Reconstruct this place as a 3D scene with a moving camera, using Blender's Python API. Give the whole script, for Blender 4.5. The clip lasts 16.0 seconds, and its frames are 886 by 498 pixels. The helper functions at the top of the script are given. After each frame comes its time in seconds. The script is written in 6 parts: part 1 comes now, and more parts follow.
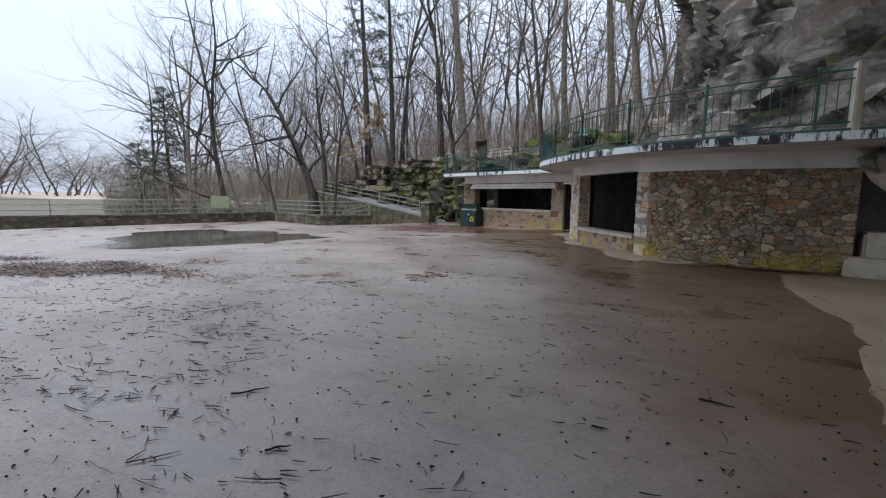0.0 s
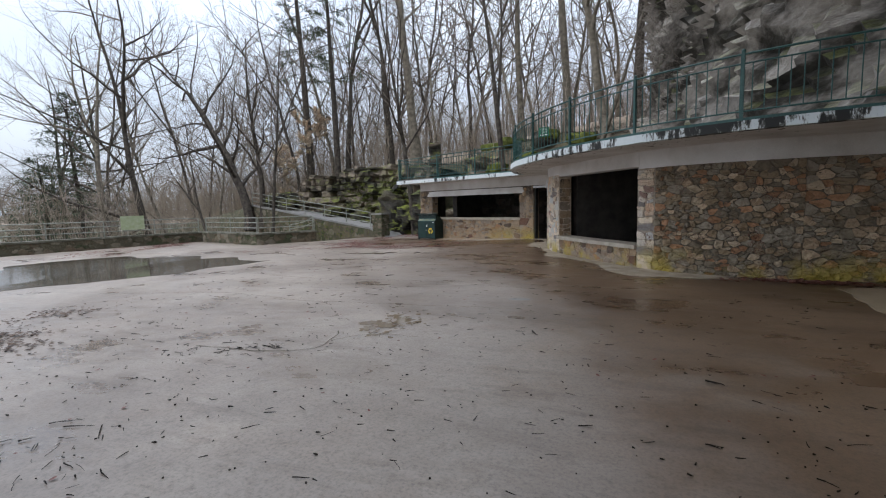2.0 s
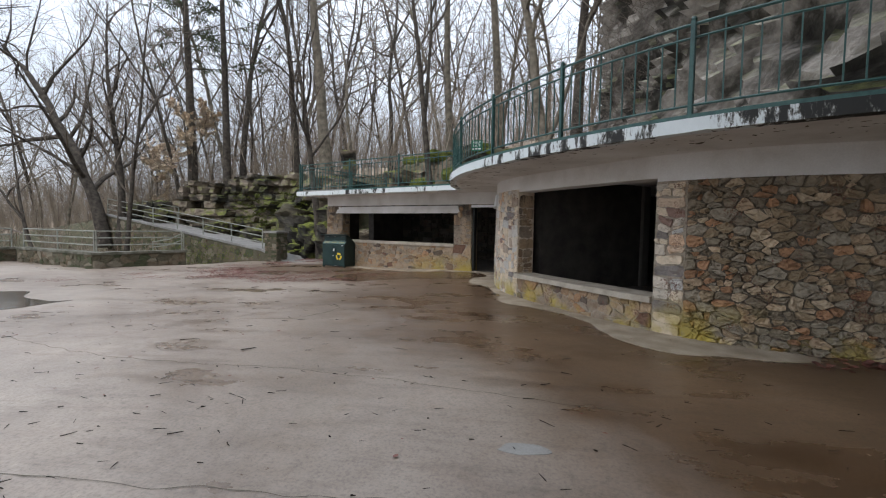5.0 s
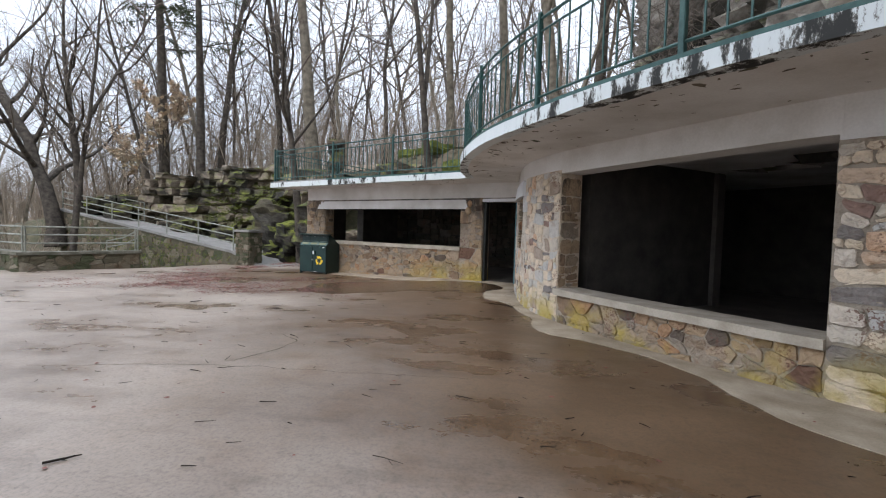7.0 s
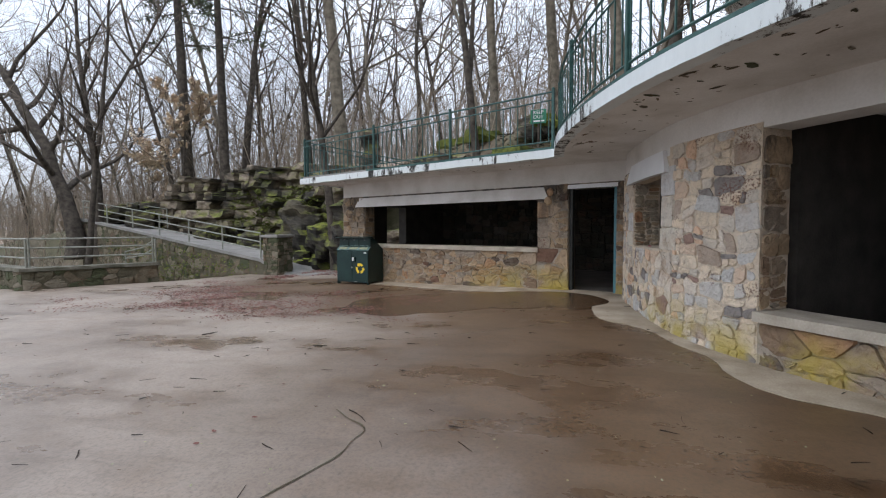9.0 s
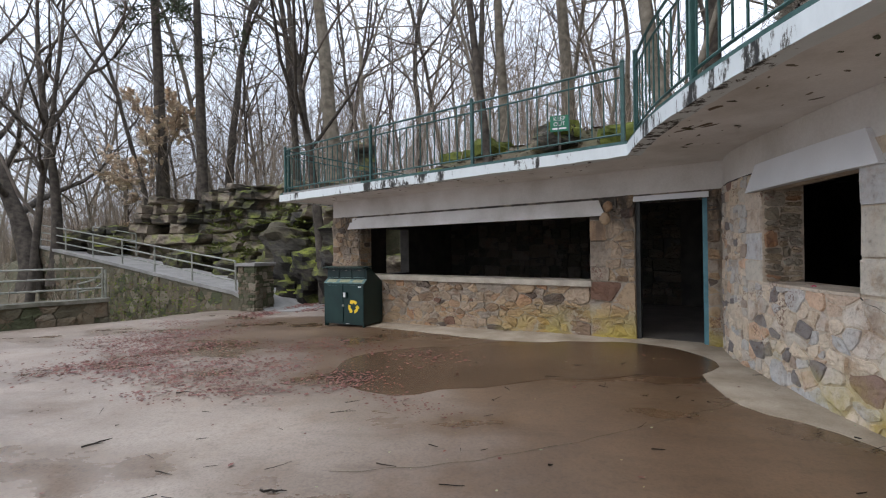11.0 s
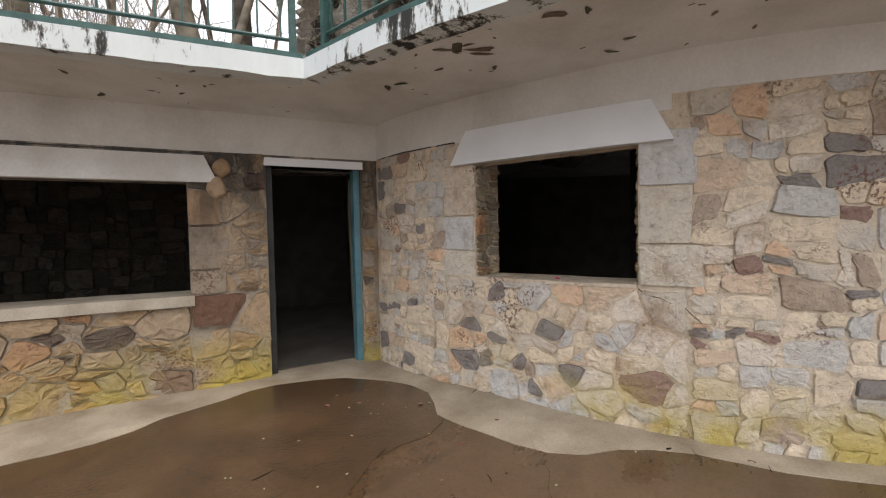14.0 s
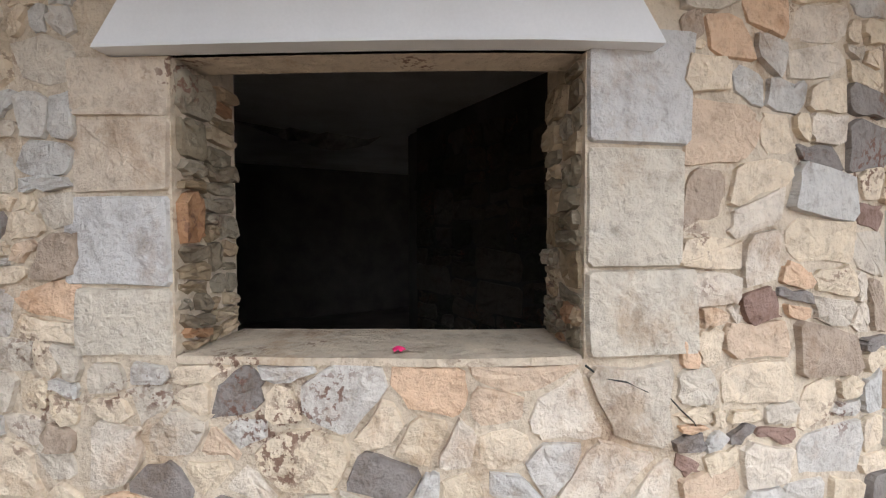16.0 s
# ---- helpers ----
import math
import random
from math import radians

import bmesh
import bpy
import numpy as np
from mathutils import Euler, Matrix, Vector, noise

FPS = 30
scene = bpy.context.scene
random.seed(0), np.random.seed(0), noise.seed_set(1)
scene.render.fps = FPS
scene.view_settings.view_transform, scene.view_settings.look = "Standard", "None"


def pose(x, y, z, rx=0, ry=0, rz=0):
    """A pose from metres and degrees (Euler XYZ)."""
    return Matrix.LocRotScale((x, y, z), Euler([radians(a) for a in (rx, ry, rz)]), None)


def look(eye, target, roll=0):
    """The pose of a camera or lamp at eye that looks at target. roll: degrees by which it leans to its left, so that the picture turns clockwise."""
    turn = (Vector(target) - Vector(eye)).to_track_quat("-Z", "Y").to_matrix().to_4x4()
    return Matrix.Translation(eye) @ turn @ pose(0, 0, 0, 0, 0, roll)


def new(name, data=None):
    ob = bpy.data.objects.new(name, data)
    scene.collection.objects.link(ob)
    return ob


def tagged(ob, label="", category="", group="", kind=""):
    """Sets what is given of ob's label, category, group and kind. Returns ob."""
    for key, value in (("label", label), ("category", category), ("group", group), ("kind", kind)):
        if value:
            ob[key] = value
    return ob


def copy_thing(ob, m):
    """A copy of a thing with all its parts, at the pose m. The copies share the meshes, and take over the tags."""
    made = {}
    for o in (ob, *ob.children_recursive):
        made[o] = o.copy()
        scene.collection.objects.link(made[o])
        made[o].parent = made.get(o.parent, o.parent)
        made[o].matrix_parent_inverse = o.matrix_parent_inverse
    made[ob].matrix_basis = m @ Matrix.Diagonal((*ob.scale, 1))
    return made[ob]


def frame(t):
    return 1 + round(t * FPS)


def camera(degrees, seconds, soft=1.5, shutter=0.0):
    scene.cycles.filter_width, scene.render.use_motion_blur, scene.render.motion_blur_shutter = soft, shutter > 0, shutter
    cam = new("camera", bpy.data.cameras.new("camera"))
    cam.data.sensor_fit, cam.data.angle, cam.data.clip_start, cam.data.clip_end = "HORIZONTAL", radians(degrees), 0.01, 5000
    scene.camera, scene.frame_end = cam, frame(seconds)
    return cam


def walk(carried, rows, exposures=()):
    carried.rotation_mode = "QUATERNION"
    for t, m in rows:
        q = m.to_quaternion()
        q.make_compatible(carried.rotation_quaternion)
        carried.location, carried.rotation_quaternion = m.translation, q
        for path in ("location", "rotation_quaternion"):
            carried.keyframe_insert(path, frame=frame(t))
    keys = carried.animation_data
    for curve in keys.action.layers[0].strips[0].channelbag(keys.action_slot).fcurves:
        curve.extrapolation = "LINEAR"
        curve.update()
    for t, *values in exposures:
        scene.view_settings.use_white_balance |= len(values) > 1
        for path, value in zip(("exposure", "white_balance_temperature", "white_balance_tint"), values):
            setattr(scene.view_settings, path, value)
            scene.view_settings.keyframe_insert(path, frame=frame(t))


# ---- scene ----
cam = camera(89.8, 16.0, 1.15)
PATH = [
    (0, (4.269, -7.782, 1.444), (3.383, -6.005, 1.205), 0.7),
    (0.5, (3.916, -7.347, 1.457), (3.023, -5.581, 1.168), 1.3),
    (1, (3.57, -6.718, 1.41), (2.728, -4.936, 1.073), 1.7),
    (1.5, (3.235, -6.153, 1.445), (2.455, -4.329, 1.188), -0.3),
    (2, (2.911, -5.547, 1.438), (2.222, -3.68, 1.239), -1.4),
    (2.5, (2.567, -4.937, 1.406), (1.924, -3.058, 1.173), -0.8),
    (3, (2.332, -4.336, 1.402), (1.738, -2.442, 1.153), 0.0),
    (3.5, (2.051, -3.694, 1.402), (1.531, -1.774, 1.189), 0.6),
    (4, (1.875, -3.051, 1.431), (1.444, -1.106, 1.256), 1.3),
    (4.5, (1.703, -2.386, 1.445), (1.367, -0.418, 1.321), 0.4),
    (7, (0.893, 0.967, 1.267), (0.598, 2.943, 1.181), 1.7),
    (7.5, (0.58, 1.565, 1.257), (0.26, 3.537, 1.179), 0.9),
    (8, (0.238, 2.085, 1.237), (-0.111, 4.052, 1.15), 0.3),
    (8.5, (-0.123, 2.585, 1.228), (-0.526, 4.541, 1.133), -0.1),
    (11, (-1.286, 5.308, 1.338), (-1.673, 7.27, 1.342), -0.8),
    (11.5, (-1.529, 5.862, 1.36), (-1.586, 7.861, 1.406), -0.1),
    (12, (-1.803, 6.413, 1.311), (-1.562, 8.398, 1.331), -0.2),
    (12.5, (-2.113, 6.88, 1.342), (-1.6, 8.812, 1.295), -0.8),
    (13, (-2.213, 7.332, 1.312), (-1.341, 9.131, 1.258), -0.5),
    (13.5, (-2.161, 7.82, 1.333), (-0.925, 9.39, 1.262), -1.1),
    (14, (-2.012, 8.281, 1.343), (-0.461, 9.541, 1.267), -1.1),
    (14.5, (-1.632, 8.679, 1.335), (0.143, 9.594, 1.237), -0.9),
    (15, (-1.212, 8.98, 1.355), (0.702, 9.554, 1.261), -0.3),
    (15.5, (-0.717, 9.204, 1.39), (1.242, 9.583, 1.255), -0.1),
    (16, (-0.277, 9.475, 1.343), (1.716, 9.623, 1.279), -0.2),
]
walk(cam, [(t, look(eye, target, roll)) for t, eye, target, roll in PATH],
     exposures=[(0, 0.11, 5900, 11), (1, 0.07, 6000, 10), (2, 0.15, 6100, 10), (2.5, 0.06, 6200, 10), (3, 0.2, 6250, 10), (3.5, 0.03, 6250, 10), (4, 0.31, 6300, 10), (4.5, 0.21, 6300, 10), (7, 0.56, 6200, 11), (7.5, 0.36, 6150, 11), (8, 0.43, 6200, 11), (8.5, 0.29, 6200, 11), (11, 0.31, 6200, 12), (11.5, 0.0, 6250, 11), (12, 0.57, 6400, 11), (12.5, 0.63, 6550, 11), (13, 0.93, 6700, 11), (13.5, 0.72, 6850, 12), (14, 0.66, 6950, 13), (14.5, 0.89, 7050, 13), (15, 1.24, 6900, 13), (15.5, 1.23, 6700, 12), (16, 1.34, 6550, 11)])

# ---- world, sun and exposure ----
world = bpy.data.worlds.new("overcast")
scene.world = world
world.use_nodes = True
wn, wl = world.node_tree.nodes, world.node_tree.links
sky = wn.new("ShaderNodeTexSky")
sky.sky_type = "NISHITA"
sky.sun_disc = False
sky.sun_elevation, sky.sun_rotation = radians(48), radians(200)
sky.air_density, sky.dust_density, sky.ozone_density = 1.0, 4.0, 1.0
cloud_n = wn.new("ShaderNodeTexNoise")
cloud_n.inputs["Scale"].default_value = 2.2
cloud_n.inputs["Detail"].default_value = 6
cloud_r = wn.new("ShaderNodeValToRGB")
cloud_r.color_ramp.elements[0].position, cloud_r.color_ramp.elements[0].color = 0.3, (6.8, 7.5, 8.6, 1)
cloud_r.color_ramp.elements[1].position, cloud_r.color_ramp.elements[1].color = 0.7, (10.2, 10.7, 11.4, 1)
sky_mix = wn.new("ShaderNodeMix")
sky_mix.data_type = "RGBA"
sky_mix.inputs[0].default_value = 0.85
tc = wn.new("ShaderNodeTexCoord")
wl.new(tc.outputs["Generated"], cloud_n.inputs["Vector"])
wl.new(cloud_n.outputs["Fac"], cloud_r.inputs["Fac"])
wl.new(sky.outputs["Color"], sky_mix.inputs[6])
wl.new(cloud_r.outputs["Color"], sky_mix.inputs[7])
# an overcast sky is brighter overhead than at the horizon
up = wn.new("ShaderNodeSeparateXYZ")
wl.new(tc.outputs["Generated"], up.inputs[0])
grade = wn.new("ShaderNodeMapRange")
grade.inputs["From Min"].default_value, grade.inputs["From Max"].default_value = 0.1, 1.0
grade.inputs["To Min"].default_value, grade.inputs["To Max"].default_value = 0.82, 2.25
wl.new(up.outputs["Z"], grade.inputs["Value"])
graded = wn.new("ShaderNodeVectorMath")
graded.operation = "SCALE"
wl.new(sky_mix.outputs[2], graded.inputs[0])
wl.new(grade.outputs["Result"], graded.inputs["Scale"])
wl.new(graded.outputs["Vector"], wn["Background"].inputs["Color"])
wn["Background"].inputs["Strength"].default_value = 0.11
sun = new("sun", bpy.data.lights.new("sun", "SUN"))
sun.data.energy, sun.data.angle, sun.data.color = 0.6, radians(25), (1.0, 0.97, 0.93)
sun.matrix_world = look((0, 0, 30), (6, 14, 0))

# ---- materials ----


def shader(name, rough=0.8, metal=0.0, spec=0.5):
    m = bpy.data.materials.new(name)
    m.use_nodes = True
    b = m.node_tree.nodes["Principled BSDF"]
    b.inputs["Roughness"].default_value = rough
    b.inputs["Metallic"].default_value = metal
    b.inputs["Specular IOR Level"].default_value = spec
    return m, m.node_tree.nodes, m.node_tree.links, b


def noise_node(n, l, scale, detail=4.0, vec=None, rough=0.55):
    t = n.new("ShaderNodeTexNoise")
    t.inputs["Scale"].default_value = scale
    t.inputs["Detail"].default_value = detail
    t.inputs["Roughness"].default_value = rough
    if vec is None:
        vec = n.new("ShaderNodeTexCoord").outputs["Object"]
    l.new(vec, t.inputs["Vector"])
    return t.outputs["Fac"]


def ramp(n, l, fac, stops, hard=False):
    r = n.new("ShaderNodeValToRGB")
    e = r.color_ramp.elements
    while len(e) < len(stops):
        e.new(0.5)
    for k, (p, c) in zip(e, stops):
        k.position = p
        k.color = (*c, 1) if len(c) == 3 else c
    if hard:
        r.color_ramp.interpolation = "CONSTANT"
    l.new(fac, r.inputs["Fac"])
    return r.outputs["Color"]


def mixed(n, l, fac, a, b, mode="MIX"):
    x = n.new("ShaderNodeMix")
    x.data_type = "RGBA"
    x.blend_type = mode
    for sock, v in ((x.inputs[0], fac), (x.inputs[6], a), (x.inputs[7], b)):
        if isinstance(v, (int, float)):
            sock.default_value = v
        elif isinstance(v, tuple):
            sock.default_value = (*v, 1)
        else:
            l.new(v, sock)
    return x.outputs[2]


def bump(n, l, b, fac, strength=0.4, dist=0.01):
    k = n.new("ShaderNodeBump")
    k.inputs["Strength"].default_value = strength
    k.inputs["Distance"].default_value = dist
    l.new(fac, k.inputs["Height"])
    l.new(k.outputs["Normal"], b.inputs["Normal"])


def world_pos(n):
    return n.new("ShaderNodeNewGeometry").outputs["Position"]


def plain_rough(name, c0, c1, scale=8.0, rough=0.85, fine=60.0, bump_d=0.006, metal=0.0, spec=0.4, c2=None, grain=0.35):
    m, n, l, b = shader(name, rough, metal, spec)
    p = world_pos(n)
    big = noise_node(n, l, scale, 6, p)
    stops = [(0.3, c0), (0.68, c1)] if c2 is None else [(0.28, c0), (0.5, c1), (0.7, c2)]
    col = ramp(n, l, big, stops)
    small = noise_node(n, l, fine, 3, p)
    col = mixed(n, l, grain, col, ramp(n, l, small, [(0.3, (0.55, 0.55, 0.55)), (0.7, (1, 1, 1))]), "MULTIPLY")
    l.new(col, b.inputs["Base Color"])
    bump(n, l, b, small, 0.6, bump_d)
    return m


def stone_mat(name, stops, island=False, lichen=True, top_blots=0.0, reach=None):
    """Rubble stone: a colour for each stone, mottled, with yellow lichen low on the wall."""
    m, n, l, b = shader(name, 0.86, 0, 0.3)
    rnd = n.new("ShaderNodeNewGeometry").outputs["Random Per Island"] if island else n.new("ShaderNodeObjectInfo").outputs["Random"]
    base = ramp(n, l, rnd, stops, True)
    p = world_pos(n)
    mott = noise_node(n, l, 9, 6, p, 0.65)
    col = mixed(n, l, 0.75, base, ramp(n, l, mott, [(0.25, (0.55, 0.5, 0.45)), (0.45, (0.95, 0.95, 0.95)), (0.75, (1.18, 1.16, 1.12))]), "MULTIPLY")
    fine = noise_node(n, l, 24, 6, p, 0.62)
    col = mixed(n, l, 0.5, col, ramp(n, l, fine, [(0.30, (0.5, 0.46, 0.42)), (0.43, (0.97, 0.96, 0.94)), (0.7, (1.1, 1.1, 1.1))]), "MULTIPLY")
    stain = noise_node(n, l, 3.2, 6, p, 0.7)
    col = mixed(n, l, 0.55, col, ramp(n, l, stain, [(0.34, (0.62, 0.46, 0.33)), (0.46, (1, 1, 1)), (0.6, (1, 1, 1)), (0.72, (0.86, 0.92, 1.0))]), "MULTIPLY")
    gate = ramp(n, l, noise_node(n, l, 2.3, 3, p), [(0.58, (0, 0, 0)), (0.65, (0.85, 0.85, 0.85))])
    pits = ramp(n, l, noise_node(n, l, 42, 3, p, 0.6), [(0.52, (0, 0, 0)), (0.58, (1, 1, 1))])
    col = mixed(n, l, mixed(n, l, 1.0, gate, pits, "MULTIPLY"), col, (0.17, 0.085, 0.06))
    # dark streaky blotches, stronger towards the top of the wall
    if top_blots:
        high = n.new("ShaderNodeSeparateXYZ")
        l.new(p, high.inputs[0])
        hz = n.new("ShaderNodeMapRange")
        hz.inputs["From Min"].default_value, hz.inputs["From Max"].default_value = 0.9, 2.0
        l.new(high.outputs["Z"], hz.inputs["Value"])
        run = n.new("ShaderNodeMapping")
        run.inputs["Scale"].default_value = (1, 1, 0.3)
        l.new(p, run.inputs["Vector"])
        blot = ramp(n, l, noise_node(n, l, 4.5, 6, run.outputs[0], 0.7), [(0.42, (0, 0, 0)), (0.58, (top_blots, top_blots, top_blots))])
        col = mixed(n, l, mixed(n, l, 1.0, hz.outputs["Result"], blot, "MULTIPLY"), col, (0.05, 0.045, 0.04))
    if lichen:
        sep = n.new("ShaderNodeSeparateXYZ")
        l.new(p, sep.inputs[0])
        low = n.new("ShaderNodeMapRange")
        low.inputs["From Min"].default_value, low.inputs["From Max"].default_value = 0.5, 0.0
        l.new(sep.outputs["Z"], low.inputs["Value"])
        patch = ramp(n, l, noise_node(n, l, 1.4, 5, p), [(0.36 if reach else 0.46, (0, 0, 0)), (0.5 if reach else 0.58, (1, 1, 1))])
        f = mixed(n, l, 1.0, low.outputs["Result"], patch, "MULTIPLY")
        if reach:
            side = n.new("ShaderNodeMapRange")
            side.inputs["From Min"].default_value, side.inputs["From Max"].default_value = reach
            l.new(sep.outputs["X"], side.inputs["Value"])
            f = mixed(n, l, 1.0, f, side.outputs["Result"], "MULTIPLY")
        col = mixed(n, l, mixed(n, l, 1.0, f, (0.85, 0.85, 0.85), "MULTIPLY"), col, (0.44, 0.34, 0.06))
    l.new(col, b.inputs["Base Color"])
    both = mixed(n, l, 0.3, mott, fine)
    bump(n, l, b, both, 1.0, 0.05)
    return m


STONES = [(0.0, (0.67, 0.565, 0.43)), (0.18, (0.57, 0.54, 0.50)), (0.28, (0.71, 0.60, 0.465)), (0.45, (0.68, 0.48, 0.335)), (0.50, (0.58, 0.52, 0.44)),
          (0.62, (0.67, 0.595, 0.505)), (0.73, (0.25, 0.225, 0.21)), (0.80, (0.54, 0.525, 0.50)), (0.88, (0.42, 0.335, 0.265)), (0.94, (0.62, 0.48, 0.36)), (0.975, (0.30, 0.20, 0.165))]
BROWNS = [(0.0, (0.30, 0.23, 0.15)), (0.15, (0.22, 0.18, 0.13)), (0.3, (0.40, 0.30, 0.20)), (0.42, (0.33, 0.19, 0.11)), (0.5, (0.30, 0.26, 0.20)), (0.68, (0.46, 0.37, 0.26)),
          (0.78, (0.40, 0.23, 0.13)), (0.84, (0.26, 0.22, 0.16)), (0.95, (0.54, 0.42, 0.29))]
M_STONE = stone_mat("rubble_stone", STONES)
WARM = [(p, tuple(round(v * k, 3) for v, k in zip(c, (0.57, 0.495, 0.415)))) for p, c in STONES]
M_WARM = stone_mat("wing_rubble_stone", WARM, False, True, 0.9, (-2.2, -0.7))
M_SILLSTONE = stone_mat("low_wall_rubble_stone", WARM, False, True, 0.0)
M_QUOIN = stone_mat("cut_stone", [(0.0, (0.60, 0.57, 0.52)), (0.35, (0.60, 0.545, 0.46)), (0.6, (0.58, 0.57, 0.56)), (0.85, (0.62, 0.53, 0.43))])
M_BROWN = stone_mat("brown_rubble_stone", BROWNS)
M_BROWN_JOINED = stone_mat("brown_rubble_stone_far", BROWNS, True)
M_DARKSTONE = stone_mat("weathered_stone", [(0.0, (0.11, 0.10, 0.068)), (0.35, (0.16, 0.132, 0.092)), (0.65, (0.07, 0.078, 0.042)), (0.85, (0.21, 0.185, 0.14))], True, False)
# inner stonework toned down, its colour carries the shade of the rooms
M_DIMSTONE = stone_mat("shade_toned_inner_stone", [(0.0, (0.07, 0.06, 0.045)), (0.35, (0.10, 0.085, 0.065)), (0.65, (0.05, 0.048, 0.036)), (0.85, (0.12, 0.105, 0.085))], True, False)
M_MORTAR = stone_mat("mortar", [(0.0, (0.60, 0.51, 0.40)), (0.5, (0.60, 0.51, 0.40))])
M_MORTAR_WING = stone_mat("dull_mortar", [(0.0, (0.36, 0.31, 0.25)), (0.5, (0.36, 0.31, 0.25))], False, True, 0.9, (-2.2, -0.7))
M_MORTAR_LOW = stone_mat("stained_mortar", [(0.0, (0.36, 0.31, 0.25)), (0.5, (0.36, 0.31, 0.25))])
M_MORTAR_OLD = stone_mat("weathered_mortar", [(0.0, (0.15, 0.125, 0.095)), (0.5, (0.15, 0.125, 0.095))])
# inner walls nearly black: room shade put into the base colour
M_INNER = plain_rough("shade_toned_inner_wall", (0.04, 0.036, 0.032), (0.085, 0.076, 0.066), 3, 0.95, 40)
M_TREAD = plain_rough("apron_concrete", (0.27, 0.215, 0.15), (0.49, 0.415, 0.32), 2.4, 0.75, 70, 0.003, grain=0.5)
M_DRY = plain_rough("dry_concrete", (0.24, 0.175, 0.10), (0.35, 0.27, 0.175), 0.7, 0.8, 120, 0.002)
# inner floor and post, dimmed in colour for the shade indoors
M_FLOOR = plain_rough("shade_toned_inner_floor", (0.09, 0.08, 0.07), (0.17, 0.15, 0.13), 2, 0.8, 60)
M_SILL = plain_rough("sill_concrete", (0.37, 0.32, 0.25), (0.55, 0.49, 0.40), 4, 0.85, 60)
M_CONCRETE = plain_rough("lime_washed_concrete", (0.52, 0.49, 0.445), (0.68, 0.655, 0.62), 1.3, 0.85, 45, 0.0015, grain=0.2, c2=(0.78, 0.765, 0.74))
M_WHITE = plain_rough("white_painted_board", (0.70, 0.71, 0.72), (0.80, 0.81, 0.82), 2, 0.6, 100, 0.0004, grain=0.08)
M_PATH = plain_rough("grey_path", (0.20, 0.19, 0.18), (0.30, 0.29, 0.27), 2, 0.7, 60)
M_COPING = plain_rough("mossy_coping_concrete", (0.055, 0.057, 0.035), (0.13, 0.125, 0.095), 3, 0.85, 50, 0.004, c2=(0.24, 0.228, 0.19))
M_GREEN = plain_rough("green_rail_paint", (0.022, 0.065, 0.06), (0.048, 0.118, 0.105), 12, 0.45, 80, 0.001)
M_PIPE = plain_rough("dull_pipe", (0.20, 0.21, 0.18), (0.36, 0.36, 0.31), 6, 0.5, 60, 0.001, 0.3)
M_DARKPIPE = plain_rough("dark_iron", (0.02, 0.022, 0.02), (0.05, 0.05, 0.045), 6, 0.5, 60, 0.001, 0.3)
M_BIN = plain_rough("dark_green_steel", (0.007, 0.026, 0.024), (0.014, 0.040, 0.036), 3, 0.32, 60, 0.0008)
M_BINTOP = plain_rough("worn_green_steel", (0.03, 0.09, 0.08), (0.22, 0.32, 0.30), 14, 0.4, 60, 0.001)
M_YELLOW = plain_rough("yellow_sticker", (0.75, 0.52, 0.02), (0.85, 0.60, 0.04), 10, 0.5)
M_BLACK = plain_rough("black_rubber", (0.01, 0.01, 0.01), (0.02, 0.02, 0.02), 10, 0.6)
M_FADED = plain_rough("faded_sticker", (0.20, 0.24, 0.18), (0.42, 0.40, 0.22), 30, 0.5)
M_PALE = plain_rough("pale_sticker", (0.6, 0.6, 0.58), (0.72, 0.72, 0.7), 10, 0.5)
M_TEAL = plain_rough("teal_painted_steel", (0.06, 0.16, 0.19), (0.12, 0.27, 0.32), 5, 0.5, 70, 0.001)
M_BARK = plain_rough("dark_bark", (0.038, 0.032, 0.027), (0.115, 0.098, 0.08), 5, 0.95, 30, 0.02, 0, 0.2)
M_BARK_PALE = plain_rough("pale_bark", (0.11, 0.095, 0.072), (0.27, 0.235, 0.185), 4, 0.95, 30, 0.02, 0, 0.2)
M_BRUSH = plain_rough("tan_brush_stems", (0.25, 0.20, 0.155), (0.44, 0.37, 0.29), 2, 0.95, 30, 0.004, 0, 0.2)
M_TWIG = plain_rough("bare_twigs", (0.12, 0.10, 0.083), (0.26, 0.22, 0.185), 2, 0.95, 30, 0.004, 0, 0.2)
M_BEECH = plain_rough("dry_beech_leaf", (0.72, 0.56, 0.40), (0.86, 0.76, 0.62), 3, 0.8)
M_NEEDLE = plain_rough("conifer_needles", (0.055, 0.08, 0.045), (0.12, 0.15, 0.085), 2, 0.8)
M_MOSS = plain_rough("moss", (0.05, 0.065, 0.014), (0.17, 0.19, 0.035), 5, 0.95, 40, 0.03)
M_DEAD = plain_rough("dead_leaves", (0.085, 0.03, 0.026), (0.19, 0.075, 0.06), 9, 0.6, 40, 0.004, c2=(0.29, 0.145, 0.11))
M_LITTER = plain_rough("brown_leaf_litter", (0.03, 0.02, 0.014), (0.10, 0.06, 0.04), 7, 0.65, 40, 0.004, c2=(0.20, 0.135, 0.09))
M_STICK = plain_rough("wet_stick", (0.008, 0.007, 0.006), (0.032, 0.024, 0.018), 14, 0.8, 60, 0.002, 0, 0.15)
M_SIGN_Y = plain_rough("yellow_green_sign", (0.36, 0.43, 0.24), (0.48, 0.53, 0.36), 6, 0.5)
M_SIGN_G = plain_rough("green_sign", (0.02, 0.16, 0.085), (0.03, 0.20, 0.11), 6, 0.4)
